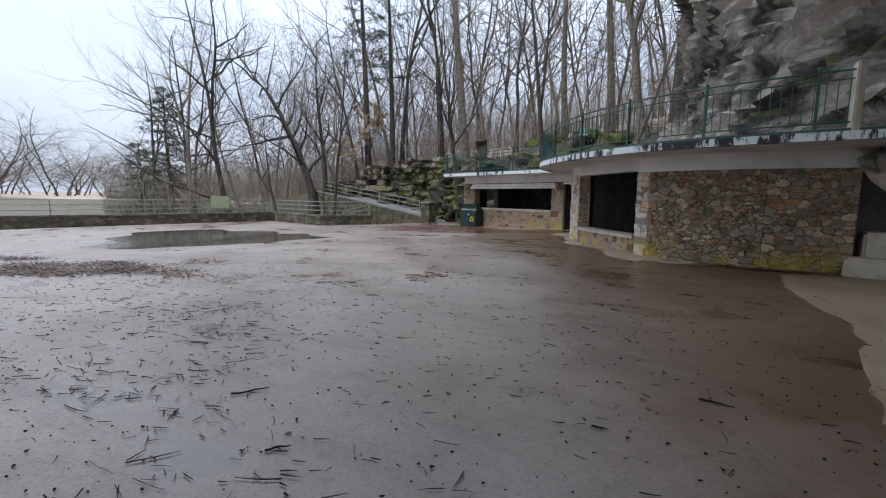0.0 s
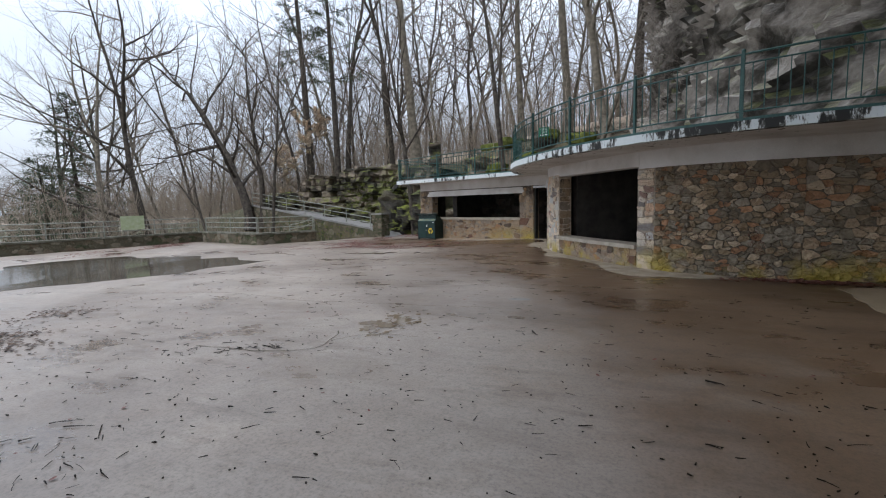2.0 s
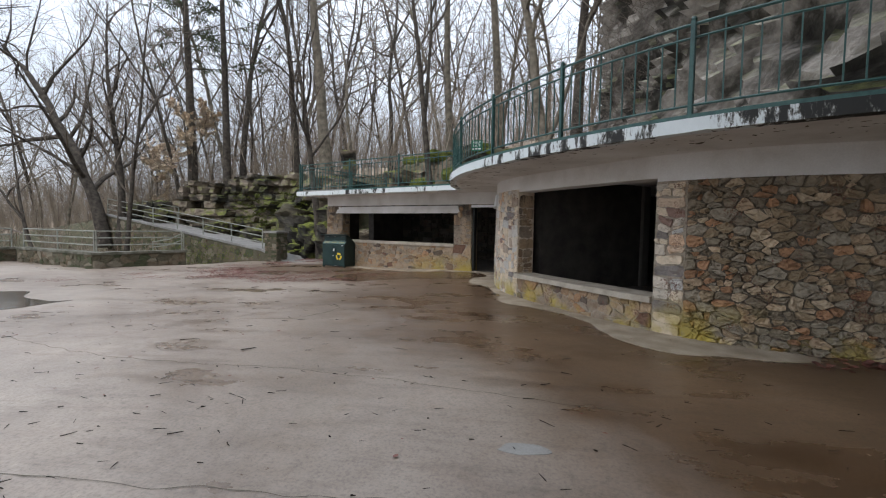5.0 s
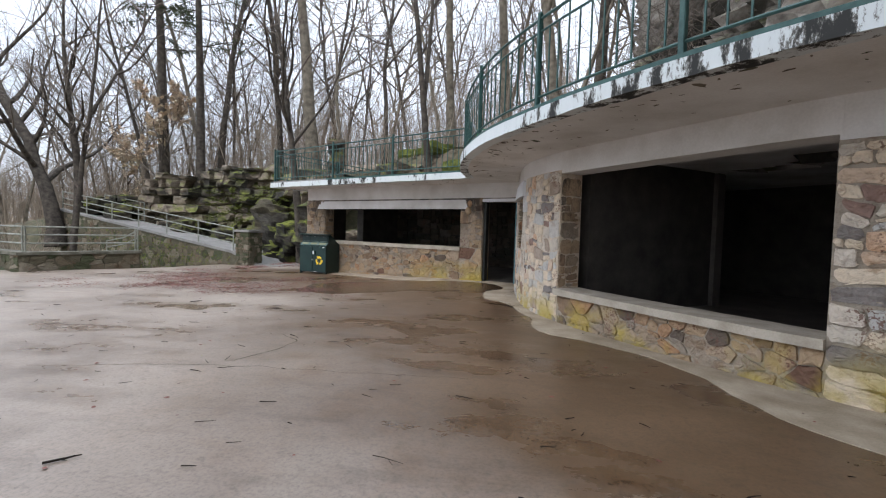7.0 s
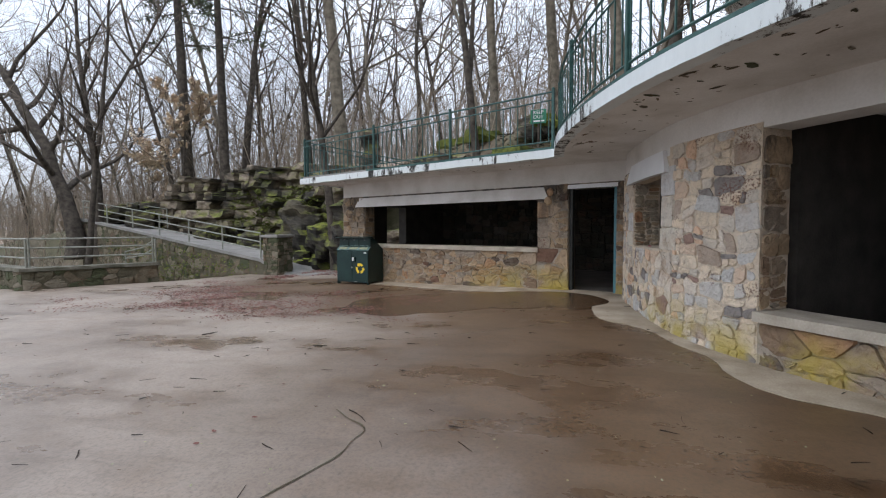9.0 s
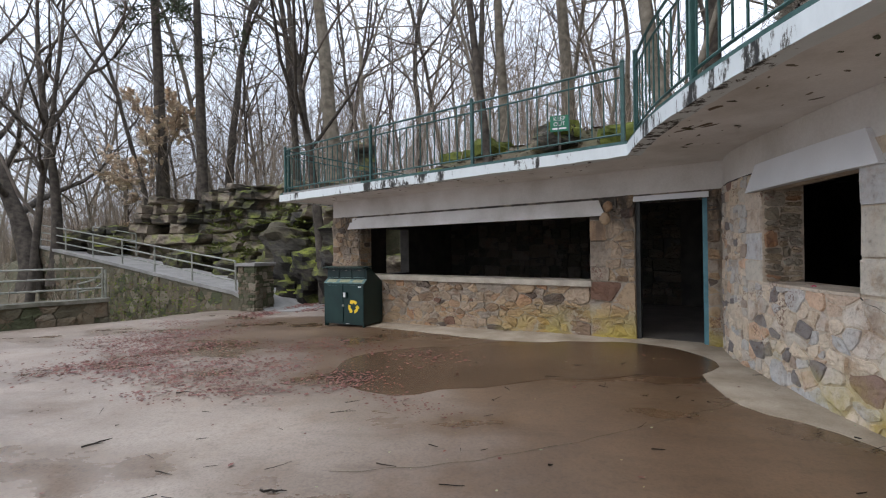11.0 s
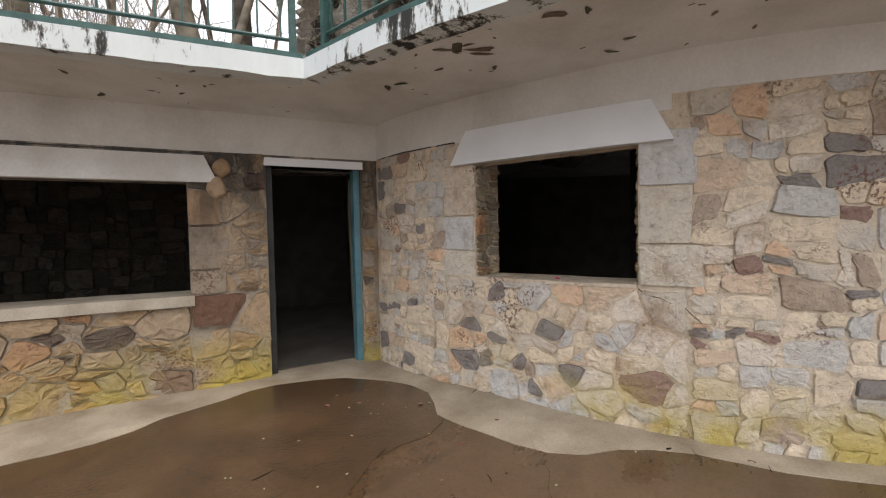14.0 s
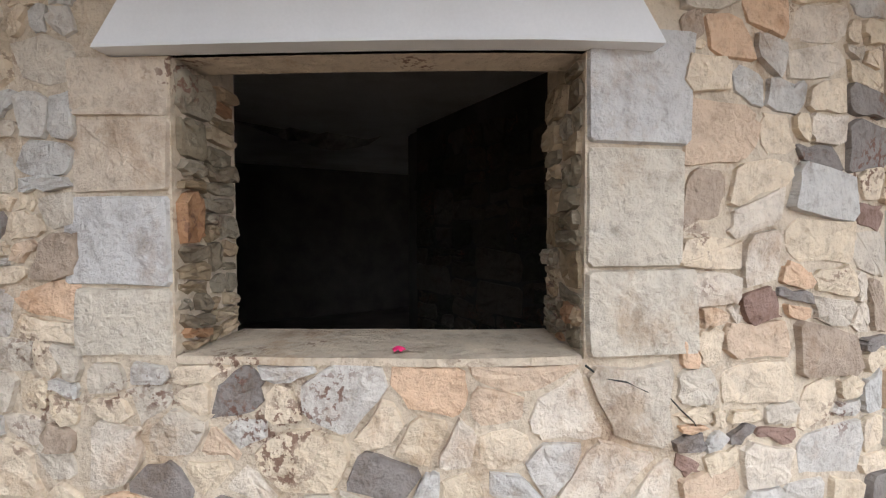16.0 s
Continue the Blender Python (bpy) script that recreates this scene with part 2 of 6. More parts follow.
M_SIGN_W = plain_rough("white_lettering", (0.75, 0.75, 0.75), (0.82, 0.82, 0.82), 6, 0.5)


def edge_mat(name="peeling_white_edge", k=-0.01):
    """White paint on a slab edge, peeled and black with algae in patches."""
    m, n, l, b = shader(name, 0.7, 0, 0.4)
    p = world_pos(n)
    st = n.new("ShaderNodeMapping")
    st.inputs["Scale"].default_value = (1, 1, 0.35)
    l.new(p, st.inputs["Vector"])
    big = noise_node(n, l, 0.55, 2, p)
    det = noise_node(n, l, 4.5, 9, st.outputs[0], 0.75)
    f = mixed(n, l, 0.62, big, det)
    col = ramp(n, l, f, [(0.435 + k, (0.02, 0.02, 0.018)), (0.455 + k, (0.15, 0.145, 0.13)), (0.475 + k, (0.60, 0.64, 0.64)), (0.75, (0.72, 0.76, 0.76))])
    l.new(col, b.inputs["Base Color"])
    bump(n, l, b, det, 0.5, 0.01)
    return m


def rock_mat(name, pale, green=0.5, turn=(0.25, 0.15, 0), k=0.0, freq=0.55):
    m, n, l, b = shader(name, 0.88, 0, 0.3)
    p = world_pos(n)
    st = n.new("ShaderNodeMapping")
    st.vector_type = "TEXTURE"
    st.inputs["Scale"].default_value = (1.3, 1.3, 0.45)
    st.inputs["Rotation"].default_value = turn
    l.new(p, st.inputs["Vector"])
    big = noise_node(n, l, freq, 7, st.outputs[0], 0.62)
    fine = noise_node(n, l, 5, 8, st.outputs[0], 0.7)
    col = ramp(n, l, big, [(0.40 - k, (0.028, 0.026, 0.023)), (0.50 - k, (0.09, 0.082, 0.068)), (0.54 - k, tuple(0.5 * v for v in pale)), (0.60 - k, pale)])
    col = mixed(n, l, 0.7, col, ramp(n, l, fine, [(0.3, (0.4, 0.38, 0.36)), (0.65, (1.1, 1.1, 1.1))]), "MULTIPLY")
    sep = n.new("ShaderNodeSeparateXYZ")
    l.new(n.new("ShaderNodeNewGeometry").outputs["Normal"], sep.inputs[0])
    top = n.new("ShaderNodeMapRange")
    top.inputs["From Min"].default_value, top.inputs["From Max"].default_value = 0.05, 0.7
    l.new(sep.outputs["Z"], top.inputs["Value"])
    patch = ramp(n, l, noise_node(n, l, 0.9, 5, p), [(0.40, (0, 0, 0)), (0.54, (1, 1, 1))])
    f = mixed(n, l, 1.0, top.outputs["Result"], patch, "MULTIPLY")
    mossy = ramp(n, l, fine, [(0.35, (0.05, 0.06, 0.012)), (0.65, (0.22, 0.24, 0.04))])
    col = mixed(n, l, mixed(n, l, 1.0, f, (green, green, green), "MULTIPLY"), col, mossy)
    l.new(col, b.inputs["Base Color"])
    bump(n, l, b, mixed(n, l, 0.5, big, fine), 1.0, 0.12)
    return m


def ground_mat():
    """Wet concrete on the plaza, leaf litter and earth on the hill."""
    m, n, l, b = shader("ground", 0.4, 0, 0.8)
    p = world_pos(n)
    big = noise_node(n, l, 0.28, 5, p, 0.6)
    mid = noise_node(n, l, 1.7, 6, p, 0.65)
    fine = noise_node(n, l, 45, 4, p, 0.7)
    pale = ramp(n, l, big, [(0.3, (0.208, 0.162, 0.126)), (0.5, (0.283, 0.231, 0.188)), (0.7, (0.365, 0.312, 0.26))])
    dark = ramp(n, l, big, [(0.3, (0.078, 0.046, 0.024)), (0.5, (0.118, 0.073, 0.04)), (0.7, (0.165, 0.106, 0.062))])
    soak = n.new("ShaderNodeAttribute")
    soak.attribute_name = "soaked"
    add = n.new("ShaderNodeMath")
    add.operation = "ADD"
    l.new(soak.outputs["Fac"], add.inputs[0])
    l.new(ramp(n, l, mid, [(0.3, (0, 0, 0)), (0.7, (0.5, 0.5, 0.5))]), add.inputs[1])
    # soaked brown; before the cliff it also carries the overhang's shade
    wet = mixed(n, l, ramp(n, l, add.outputs[0], [(0.3, (0, 0, 0)), (1.0, (1, 1, 1))]), pale, dark)
    wet = mixed(n, l, 0.55, wet, ramp(n, l, mid, [(0.3, (0.62, 0.58, 0.54)), (0.55, (1, 1, 1)), (0.75, (1.12, 1.1, 1.08))]), "MULTIPLY")
    wet = mixed(n, l, 0.6, wet, ramp(n, l, fine, [(0.33, (0.5, 0.48, 0.46)), (0.5, (1, 1, 1)), (0.7, (1.25, 1.22, 1.2))]), "MULTIPLY")
    pit = noise_node(n, l, 13, 6, p, 0.7)
    wet = mixed(n, l, 0.5, wet, ramp(n, l, pit, [(0.34, (0.55, 0.53, 0.5)), (0.46, (1, 1, 1)), (0.6, (1, 1, 1)), (0.7, (1.3, 1.28, 1.25))]), "MULTIPLY")
    drag = n.new("ShaderNodeMapping")
    drag.inputs["Scale"].default_value = (0.5, 2.6, 1)
    drag.inputs["Rotation"].default_value = (0, 0, 0.45)
    l.new(p, drag.inputs["Vector"])
    wet = mixed(n, l, 0.5, wet, ramp(n, l, noise_node(n, l, 1.3, 8, drag.outputs[0], 0.72), [(0.36, (0.55, 0.5, 0.46)), (0.48, (1, 1, 1)), (0.66, (1.0, 1.0, 1.0)), (0.74, (1.25, 1.24, 1.22))]), "MULTIPLY")
    slow = n.new("ShaderNodeMapping")
    slow.inputs["Scale"].default_value = (0.8, 1.5, 1)
    slow.inputs["Rotation"].default_value = (0, 0, 0.3)
    l.new(p, slow.inputs["Vector"])
    pool = noise_node(n, l, 0.55, 9, slow.outputs[0], 0.62)
    wet = mixed(n, l, 1.0, wet, ramp(n, l, pool, [(0.33, (0.62, 0.55, 0.48)), (0.40, (0.86, 0.82, 0.78)), (0.48, (1, 1, 1)), (0.68, (1.1, 1.09, 1.08))]), "MULTIPLY")
    litter = ramp(n, l, noise_node(n, l, 2.6, 8, p, 0.75), [(0.3, (0.03, 0.024, 0.016)), (0.5, (0.095, 0.072, 0.046)), (0.68, (0.19, 0.145, 0.095))])
    grass = ramp(n, l, noise_node(n, l, 0.4, 6, p), [(0.45, (0.07, 0.085, 0.02)), (0.6, (0.15, 0.115, 0.07))])
    litter = mixed(n, l, 0.4, litter, grass)
    leafy = n.new("ShaderNodeAttribute")
    leafy.attribute_name = "leafy"
    litter = mixed(n, l, leafy.outputs["Fac"], litter, ramp(n, l, noise_node(n, l, 1.3, 8, p, 0.75), [(0.3, (0.24, 0.18, 0.125)), (0.68, (0.50, 0.40, 0.30))]))
    attr = n.new("ShaderNodeAttribute")
    attr.attribute_name = "hill"
    col = mixed(n, l, attr.outputs["Fac"], wet, litter)
    l.new(col, b.inputs["Base Color"])
    r = ramp(n, l, pool, [(0.32, (0.06, 0.06, 0.06)), (0.38, (0.24, 0.24, 0.24)), (0.46, (0.42, 0.42, 0.42)), (0.66, (0.55, 0.55, 0.55))])
    damp_shade = n.new("ShaderNodeAttribute")
    damp_shade.attribute_name = "damp_shade"
    r = mixed(n, l, mixed(n, l, 1.0, soak.outputs["Fac"], (0.7, 0.7, 0.7), "MULTIPLY"), r, ramp(n, l, pool, [(0.38, (0.1, 0.1, 0.1)), (0.52, (0.36, 0.36, 0.36))]))
    r = mixed(n, l, mixed(n, l, 1.0, damp_shade.outputs["Fac"], (0.3, 0.3, 0.3), "MULTIPLY"), r, (0.45, 0.45, 0.45))
    l.new(mixed(n, l, attr.outputs["Fac"], r, (0.9, 0.9, 0.9)), b.inputs["Roughness"])
    bump(n, l, b, mixed(n, l, 0.5, pit, fine), 0.25, 0.006)
    return m


def water_mat():
    m, n, l, b = shader("still_rain_water", 0.09, 0, 0.6)
    p = world_pos(n)
    l.new(ramp(n, l, noise_node(n, l, 0.8, 4, p), [(0.35, (0.045, 0.036, 0.026)), (0.65, (0.085, 0.07, 0.052))]), b.inputs["Base Color"])
    bump(n, l, b, noise_node(n, l, 6, 2, p), 0.04, 0.004)
    return m


M_EDGE, M_ROCK, M_CLIFF = edge_mat(), rock_mat("mossy_ledge_rock", (0.29, 0.24, 0.185), 0.85, (0.25, 0.15, 0), 0.04), rock_mat("grey_cliff_rock", (0.50, 0.455, 0.405), 0.45, (-0.56, 0, 0), 0.065, 0.55)
M_BOULDER = rock_mat("dark_mossy_boulder", (0.09, 0.078, 0.052), 1.0, (0.25, 0.15, 0), 0.0)
M_EDGE_OLD = edge_mat("blackened_white_edge", 0.045)
M_GROUND, M_WATER = ground_mat(), water_mat()
M_FILM = plain_rough("clear_water_film", (0.22, 0.165, 0.105), (0.30, 0.225, 0.15), 3, 0.02, 45, 0.0, 0, 1.0)
M_SOAK = plain_rough("soaked_concrete", (0.062, 0.037, 0.02), (0.115, 0.07, 0.039), 1.4, 0.24, 45, 0.004, 0, 0.6)

# ---- building helpers ----
rng = random.Random(7)


def link(name, bm, material, parent=None, smooth=False):
    me = bpy.data.meshes.new(name)
    bmesh.ops.recalc_face_normals(bm, faces=bm.faces)
    bm.to_mesh(me)
    bm.free()
    me.materials.append(material)
    if smooth:
        me.polygons.foreach_set("use_smooth", [True] * len(me.polygons))
    ob = new(name, me)
    if parent:
        ob.parent = parent
    return ob


def part(name, bm, material, parent, label="", smooth=False):
    ob = link(name, bm, material, parent, smooth)
    if label:
        ob["label"] = label
    return ob


def thing(name, label, category, group="", kind=""):
    return tagged(new(name), label, category, group, kind)


def box(bm, c, size, rz=0.0, bevel=0.0, tilt=0.0):
    m = Matrix.Translation(c) @ Matrix.Rotation(rz, 4, "Z") @ Matrix.Rotation(tilt, 4, "X") @ Matrix.Diagonal((*size, 1))
    r = bmesh.ops.create_cube(bm, size=1, matrix=m)
    if bevel:
        es = list({e for v in r["verts"] for e in v.link_edges})
        bmesh.ops.bevel(bm, geom=es, offset=bevel, segments=2, affect="EDGES")
    return bm


def tube(bm, pts, radii, sides=8, cap=True):
    """A tube through the points, with a radius at each."""
    rings = []
    pts = [Vector(p) for p in pts]
    for i, p in enumerate(pts):
        d = (pts[min(i + 1, len(pts) - 1)] - pts[max(i - 1, 0)]).normalized()
        a = d.orthogonal().normalized() if abs(d.z) > 0.9 else d.cross(Vector((0, 0, 1))).normalized()
        b = d.cross(a)
        r = radii[i] if isinstance(radii, (list, tuple)) else radii
        rings.append([bm.verts.new(p + (a * math.cos(k * math.tau / sides) + b * math.sin(k * math.tau / sides)) * r) for k in range(sides)])
    for q, s in zip(rings, rings[1:]):
        for k in range(sides):
            bm.faces.new((q[k], q[(k + 1) % sides], s[(k + 1) % sides], s[k]))
    if cap:
        bm.faces.new(rings[0][::-1])
        bm.faces.new(rings[-1])


class Line:
    """A smooth plan line; at(s) gives the place and the way outward (to the right of travel)."""

    def __init__(self, pts, smooth=True):
        p = [Vector((*q, 0)) for q in pts]
        out = [p[0]]
        for i in range(len(p) - 1):
            a, b, c, d = p[max(i - 1, 0)], p[i], p[i + 1], p[min(i + 2, len(p) - 1)]
            for k in range(1, 13):
                t = k / 12
                out.append(0.5 * ((2 * b) + (c - a) * t + (2 * a - 5 * b + 4 * c - d) * t * t + (3 * b - a - 3 * c + d) * t ** 3) if smooth else b.lerp(c, t))
        self.p, self.s = out, [0.0]
        for a, b in zip(out, out[1:]):
            self.s.append(self.s[-1] + (b - a).length)
        self.length = self.s[-1]

    def at(self, s):
        i = 0
        while i < len(self.s) - 2 and self.s[i + 1] < s:
            i += 1
        f = (s - self.s[i]) / max(self.s[i + 1] - self.s[i], 1e-6)
        d = (self.p[min(i + 2, len(self.p) - 1)] - self.p[max(i - 1, 0)]).normalized()
        return self.p[i].lerp(self.p[i + 1], f), Vector((d.y, -d.x, 0))

    def put(self, s, o, z):
        p, n = self.at(s)
        return p + n * o + Vector((0, 0, z))

    def near(self, x, y):
        return min(range(400), key=lambda k: (self.at(k * self.length / 399)[0] - Vector((x, y, 0))).length) * self.length / 399


def strip(bm, ln, s0, s1, z0, z1, o0, o1, step=0.3):
    """A block along a line, from s0 to s1, z0 to z1, between two offsets outward."""
    k = max(1, math.ceil((s1 - s0) / step))
    rows = []
    for i in range(k + 1):
        s = s0 + (s1 - s0) * i / k
        rows.append([bm.verts.new(ln.put(s, o, z)) for o, z in ((o0, z0), (o1, z0), (o1, z1), (o0, z1))])
    for a, b in zip(rows, rows[1:]):
        for j in range(4):
            bm.faces.new((a[j], a[(j + 1) % 4], b[(j + 1) % 4], b[j]))
    bm.faces.new(rows[0][::-1])
    bm.faces.new(rows[-1])


def smoothstep(a, b, v):
    t = min(1, max(0, (v - a) / (b - a)))
    return t * t * (3 - 2 * t)


# ---- plan ----
WING = Line([(-5.75, 14.87), (1.2, 11.775)], False)      # front face of the kiosk wing
ROUND = Line([(1.2, 11.775), (1.07, 11.2), (1.05, 10.4), (1.12, 9.15), (1.33, 8.34), (1.62, 7.74), (2.2, 6.88), (2.85, 5.98), (3.55, 5.1),
              (4.4, 4.5), (5.3, 4.18), (6.3, 4.03), (7.75, 4.05)])
EDGE_W = Line([(-6.75, 14.3), (-0.12, 11.07)], False)
EDGE_R = Line([(-0.12, 11.07), (-0.14, 10.0), (-0.02, 8.9), (0.18, 8.0), (0.52, 7.0), (1.0, 6.1), (1.6, 5.2), (2.3, 4.35), (3.15, 3.55),
               (4.1, 2.9), (5.1, 2.45), (6.2, 2.15), (7.5, 1.95), (9.2, 1.85)])
BACK = (0.407, 0.914)


def behind(x, y):
    return (x - 0.2) * BACK[0] + (y - 12.22) * BACK[1]


def plaza(x, y):
    door = math.hypot(x - 0.8, y - 11)
    return -0.06 * smoothstep(0.5, 4, door) - min(0.32, 0.03 * max(0, -x - 1)) + 0.10 * smoothstep(-2, -6, y) * smoothstep(-6, 1, x)


def notch(x, y):
    """Over 0 beyond the lake wall, where the ground lies lower."""
    a = -20.3 - 0.42 * (y - 11) if y > 11 else -20.3 - 0.3 * (11 - y)
    if y > 14:
        a = -19.3
    if -19.5 < x < -13.6 and y > 14 - 0.3 * (x + 19.2):
        return min(1.0, max(0.0, (y - 14 + 0.3 * (x + 19.2)) / 1.0)) * smoothstep(-13.4, -14.2, x)
    if -13.6 <= x < -9.3 and 12.4 < y < 19:
        return min(1.0, max(0.0, (y - 12.9 - 1.2 * (x + 13.6)) / 1.2)) * smoothstep(-9.4, -11.2, x)
    return smoothstep(a - 0.3, a - 1.3, x)


def rise(x, y):
    """Distance past the foot of the hill."""
    left = y - (20.2 + 0.10 * (-7 - x))
    right = behind(x, y) - 5.2
    f = smoothstep(-8, -4, x)
    return left * (1 - f) + right * f


def height(x, y):
    """Ground height: plaza, the hill behind the wing, low ground beyond the lake wall."""
    d = rise(x, y)
    hill = 4.4 * smoothstep(-0.8, 2.8, d) + 1.6 * smoothstep(3, 13, d) - 1.5 * smoothstep(24, 60, d)
    hill *= 1 + 0.2 * smoothstep(-7, -4, x)
    hill *= 1 - 0.55 * smoothstep(-15, -24, x)
    hill *= 1 - 0.9 * smoothstep(-22, -42, x)
    w = smoothstep(-0.5, 2, d)
    rough = 0.25 * noise.noise((x * 0.5, y * 0.5, 3)) + 0.45 * noise.noise((x * 0.13, y * 0.13, 8))
    return plaza(x, y) + hill + rough * w - 0.75 * notch(x, y) * (1 - w)

# ---- ground ----


def axis(lo, hi, fine_lo, fine_hi, fine, k=1.25):
    v = [fine_lo]
    while v[-1] < fine_hi:
        v.append(v[-1] + fine)
    step = fine
    while v[-1] < hi:
        step *= k
        v.append(min(hi, v[-1] + step))
    step = fine
    while v[0] > lo:
        step *= k
        v.insert(0, max(lo, v[0] - step))
    return v


xs, ys = axis(-900, 700, -30, 22, 0.5), axis(-500, 900, -12, 34, 0.5)
verts = [(x, y, height(x, y)) for y in ys for x in xs]
nx = len(xs)
faces = [(j * nx + i, j * nx + i + 1, (j + 1) * nx + i + 1, (j + 1) * nx + i) for j in range(len(ys) - 1) for i in range(nx - 1)]
me = bpy.data.meshes.new("ground")
me.from_pydata(verts, [], faces)
me.polygons.foreach_set("use_smooth", [True] * len(faces))
hill_a = me.attributes.new("hill", "FLOAT", "POINT")


def hilly(x, y):
    return max(smoothstep(-3.4, -2.2, rise(x, y)) if x < -5.5 else smoothstep(-1.2, -0.6, rise(x, y)), notch(x, y), smoothstep(13, 16, x))


hill_a.data.foreach_set("value", [hilly(x, y) for y in ys for x in xs])
soak_a = me.attributes.new("soaked", "FLOAT", "POINT")


def soaked(x, y):
    """How far the brown, water-soaked concrete round the building reaches, joined with the darkening before the cliff.
    """
    if x < -9 or y > 15 or x > 14 or y < -9:
        return damp_shade(x, y)
    d = min((Vector((x, y, 0)) - q).length for q in SOAK)
    return max(1 - smoothstep(1.8, 5.6, d + 1.2 * noise.noise((x * 0.4, y * 0.4, 4))), damp_shade(x, y))


def damp_shade(x, y):
    """The browner, half-dry concrete before the cliff, with the overhang's shade put into its tone."""
    return smoothstep(0.0, 5.6, x + 0.25 * y + 1.3 * noise.noise((x * 0.45, y * 0.45, 9))) * smoothstep(4.5, 2.0, y)


SOAK = [ROUND.at(ROUND.length * k / 24)[0] for k in range(25)] + [WING.at(1.5 + (WING.length - 1.5) * k / 12)[0] for k in range(13)]
soak_a.data.foreach_set("value", [soaked(x, y) for y in ys for x in xs])
leafy_a = me.attributes.new("leafy", "FLOAT", "POINT")
leafy_a.data.foreach_set("value", [smoothstep(4, 11, rise(x, y)) for y in ys for x in xs])
damp_shade_a = me.attributes.new("damp_shade", "FLOAT", "POINT")
damp_shade_a.data.foreach_set("value", [damp_shade(x, y) for y in ys for x in xs])
me.materials.append(M_GROUND)
tagged(new("ground", me), "wet brown concrete plaza with leaf-littered wooded hill behind", "ground", kind="structure")


def sheet(name, outline, lift, material, label, category, kind="structure", inner=None, dz=None, wob=0.0):
    """A thin flat slab laid on the plaza, with an uneven edge."""
    bm = bmesh.new()
    ln = Line(outline + [outline[0]])
    k = max(24, int(ln.length / 0.22))
    ring = []
    for i in range(k):
        p, nrm = ln.at(ln.length * i / k)
        k_n = 0.75 if wob > 0.3 else 2.1
        p = p + nrm * wob * noise.noise((p.x * k_n, p.y * k_n, 5))
        ring.append(bm.verts.new((p.x, p.y, 0)))
    f = bm.faces.new(ring)
    bmesh.ops.triangulate(bm, faces=[f])
    bmesh.ops.subdivide_edges(bm, edges=[e for e in bm.edges if e.calc_length() > 0.8], cuts=3, use_grid_fill=True)
    flat = dz
    for v in bm.verts:
        v.co.z = (plaza(v.co.x, v.co.y) if flat is None else flat) + lift
    r = bmesh.ops.extrude_face_region(bm, geom=list(bm.faces))
    for v in r["geom"]:
        if isinstance(v, bmesh.types.BMVert):
            v.co.z -= lift + 0.02
    return tagged(link(name, bm, material), label, category, kind=kind)


sheet("pavement", [(-5.0, 14.2), (-4.6, 13.75), (-3.6, 13.25), (-2.4, 12.55), (-1.2, 11.98), (0.05, 12.0), (0.62, 11.5), (0.75, 10.85), (0.45, 10.3), (0.45, 9.45), (0.88, 8.9),
                   (1.22, 8.0), (1.38, 7.0), (2.0, 6.55), (2.55, 5.9), (2.82, 5.1), (2.98, 4.4), (3.45, 3.98), (4.25, 3.88), (5.1, 3.9), (4.6, 4.6), (3.7, 5.2), (3.0, 6.1), (2.3, 7.0), (1.7, 7.9),
                   (1.35, 9), (1.3, 10.4), (1.4, 12.0), (0.3, 12.5), (-2.2, 13.6), (-4.5, 14.6)], 0.006, M_TREAD, "dry tan concrete apron along the stone walls", "pavement", wob=0.09)
sheet("pavement", [(6.4, 3.2), (6.3, 2.2), (6.2, 1.0), (6.35, -0.6), (6.1, -2.2), (5.7, -3.8), (5.6, -6), (7, -9), (11, -8), (12, -2), (11, 2.5), (8, 3.6)], 0.006, M_DRY,
      "dry tan concrete sheltered under the cliff", "pavement", wob=0.12)
for outline, wob in (([(-7.4, 6.1), (-8.2, 4.0), (-9.6, 1.4), (-12.5, 0.2), (-15, 2.0), (-17, 4.6), (-15.5, 7.0), (-11.5, 7.1)], 0.9),
                     ([(-20, -6), (-13, -2.4), (-11, -3.9), (-13, -7.5)], 0.5)):
    sheet("water", outline, 0.006, M_WATER, "shallow brown rain puddle on concrete", "water", wob=wob)

sheet("worn_patch", [(1.47, 1.20), (1.64, 1.12), (1.85, 1.22), (1.75, 1.35), (1.54, 1.33)], 0.003, M_PATH, "pale worn patch with a chipped rim in the concrete", "patch", wob=0.08)
SOAKED = [(-3.6, 10.1), (-3.75, 11.1), (-2.9, 11.75), (-1.6, 11.75), (-0.9, 11.95), (0.1, 12.0), (0.62, 11.45), (0.74, 10.85), (0.42, 10.25), (-0.5, 10.2), (-1.6, 9.9), (-2.7, 9.6)]
sheet("water", SOAKED, 0.004, M_SOAK, "thin brown film of water on the concrete before the doorway", "water", wob=0.12)

# ---- rubble walls ----


def pack(s0, s1, z0, z1, big, out, flat=1.5):
    w, h = s1 - s0, z1 - z0
    if w * h < big * rng.choice((0.3, 0.5, 0.8, 1.1, 1.7, 2.4)) and w < 3.2 * h and h < 1.5 * w:
        out.append((s0, s1, z0, z1))
        return
    if w < 0.07 or h < 0.06:
        out.append((s0, s1, z0, z1))
        return
    f = rng.uniform(0.33, 0.67)
    if w > h * rng.uniform(0.55 * flat, flat):
        pack(s0, s0 + w * f, z0, z1, big, out, flat)
        pack(s0 + w * f, s1, z0, z1, big, out, flat)
    else:
        pack(s0, s1, z0, z0 + h * f, big, out, flat)
        pack(s0, s1, z0 + h * f, z1, big, out, flat)


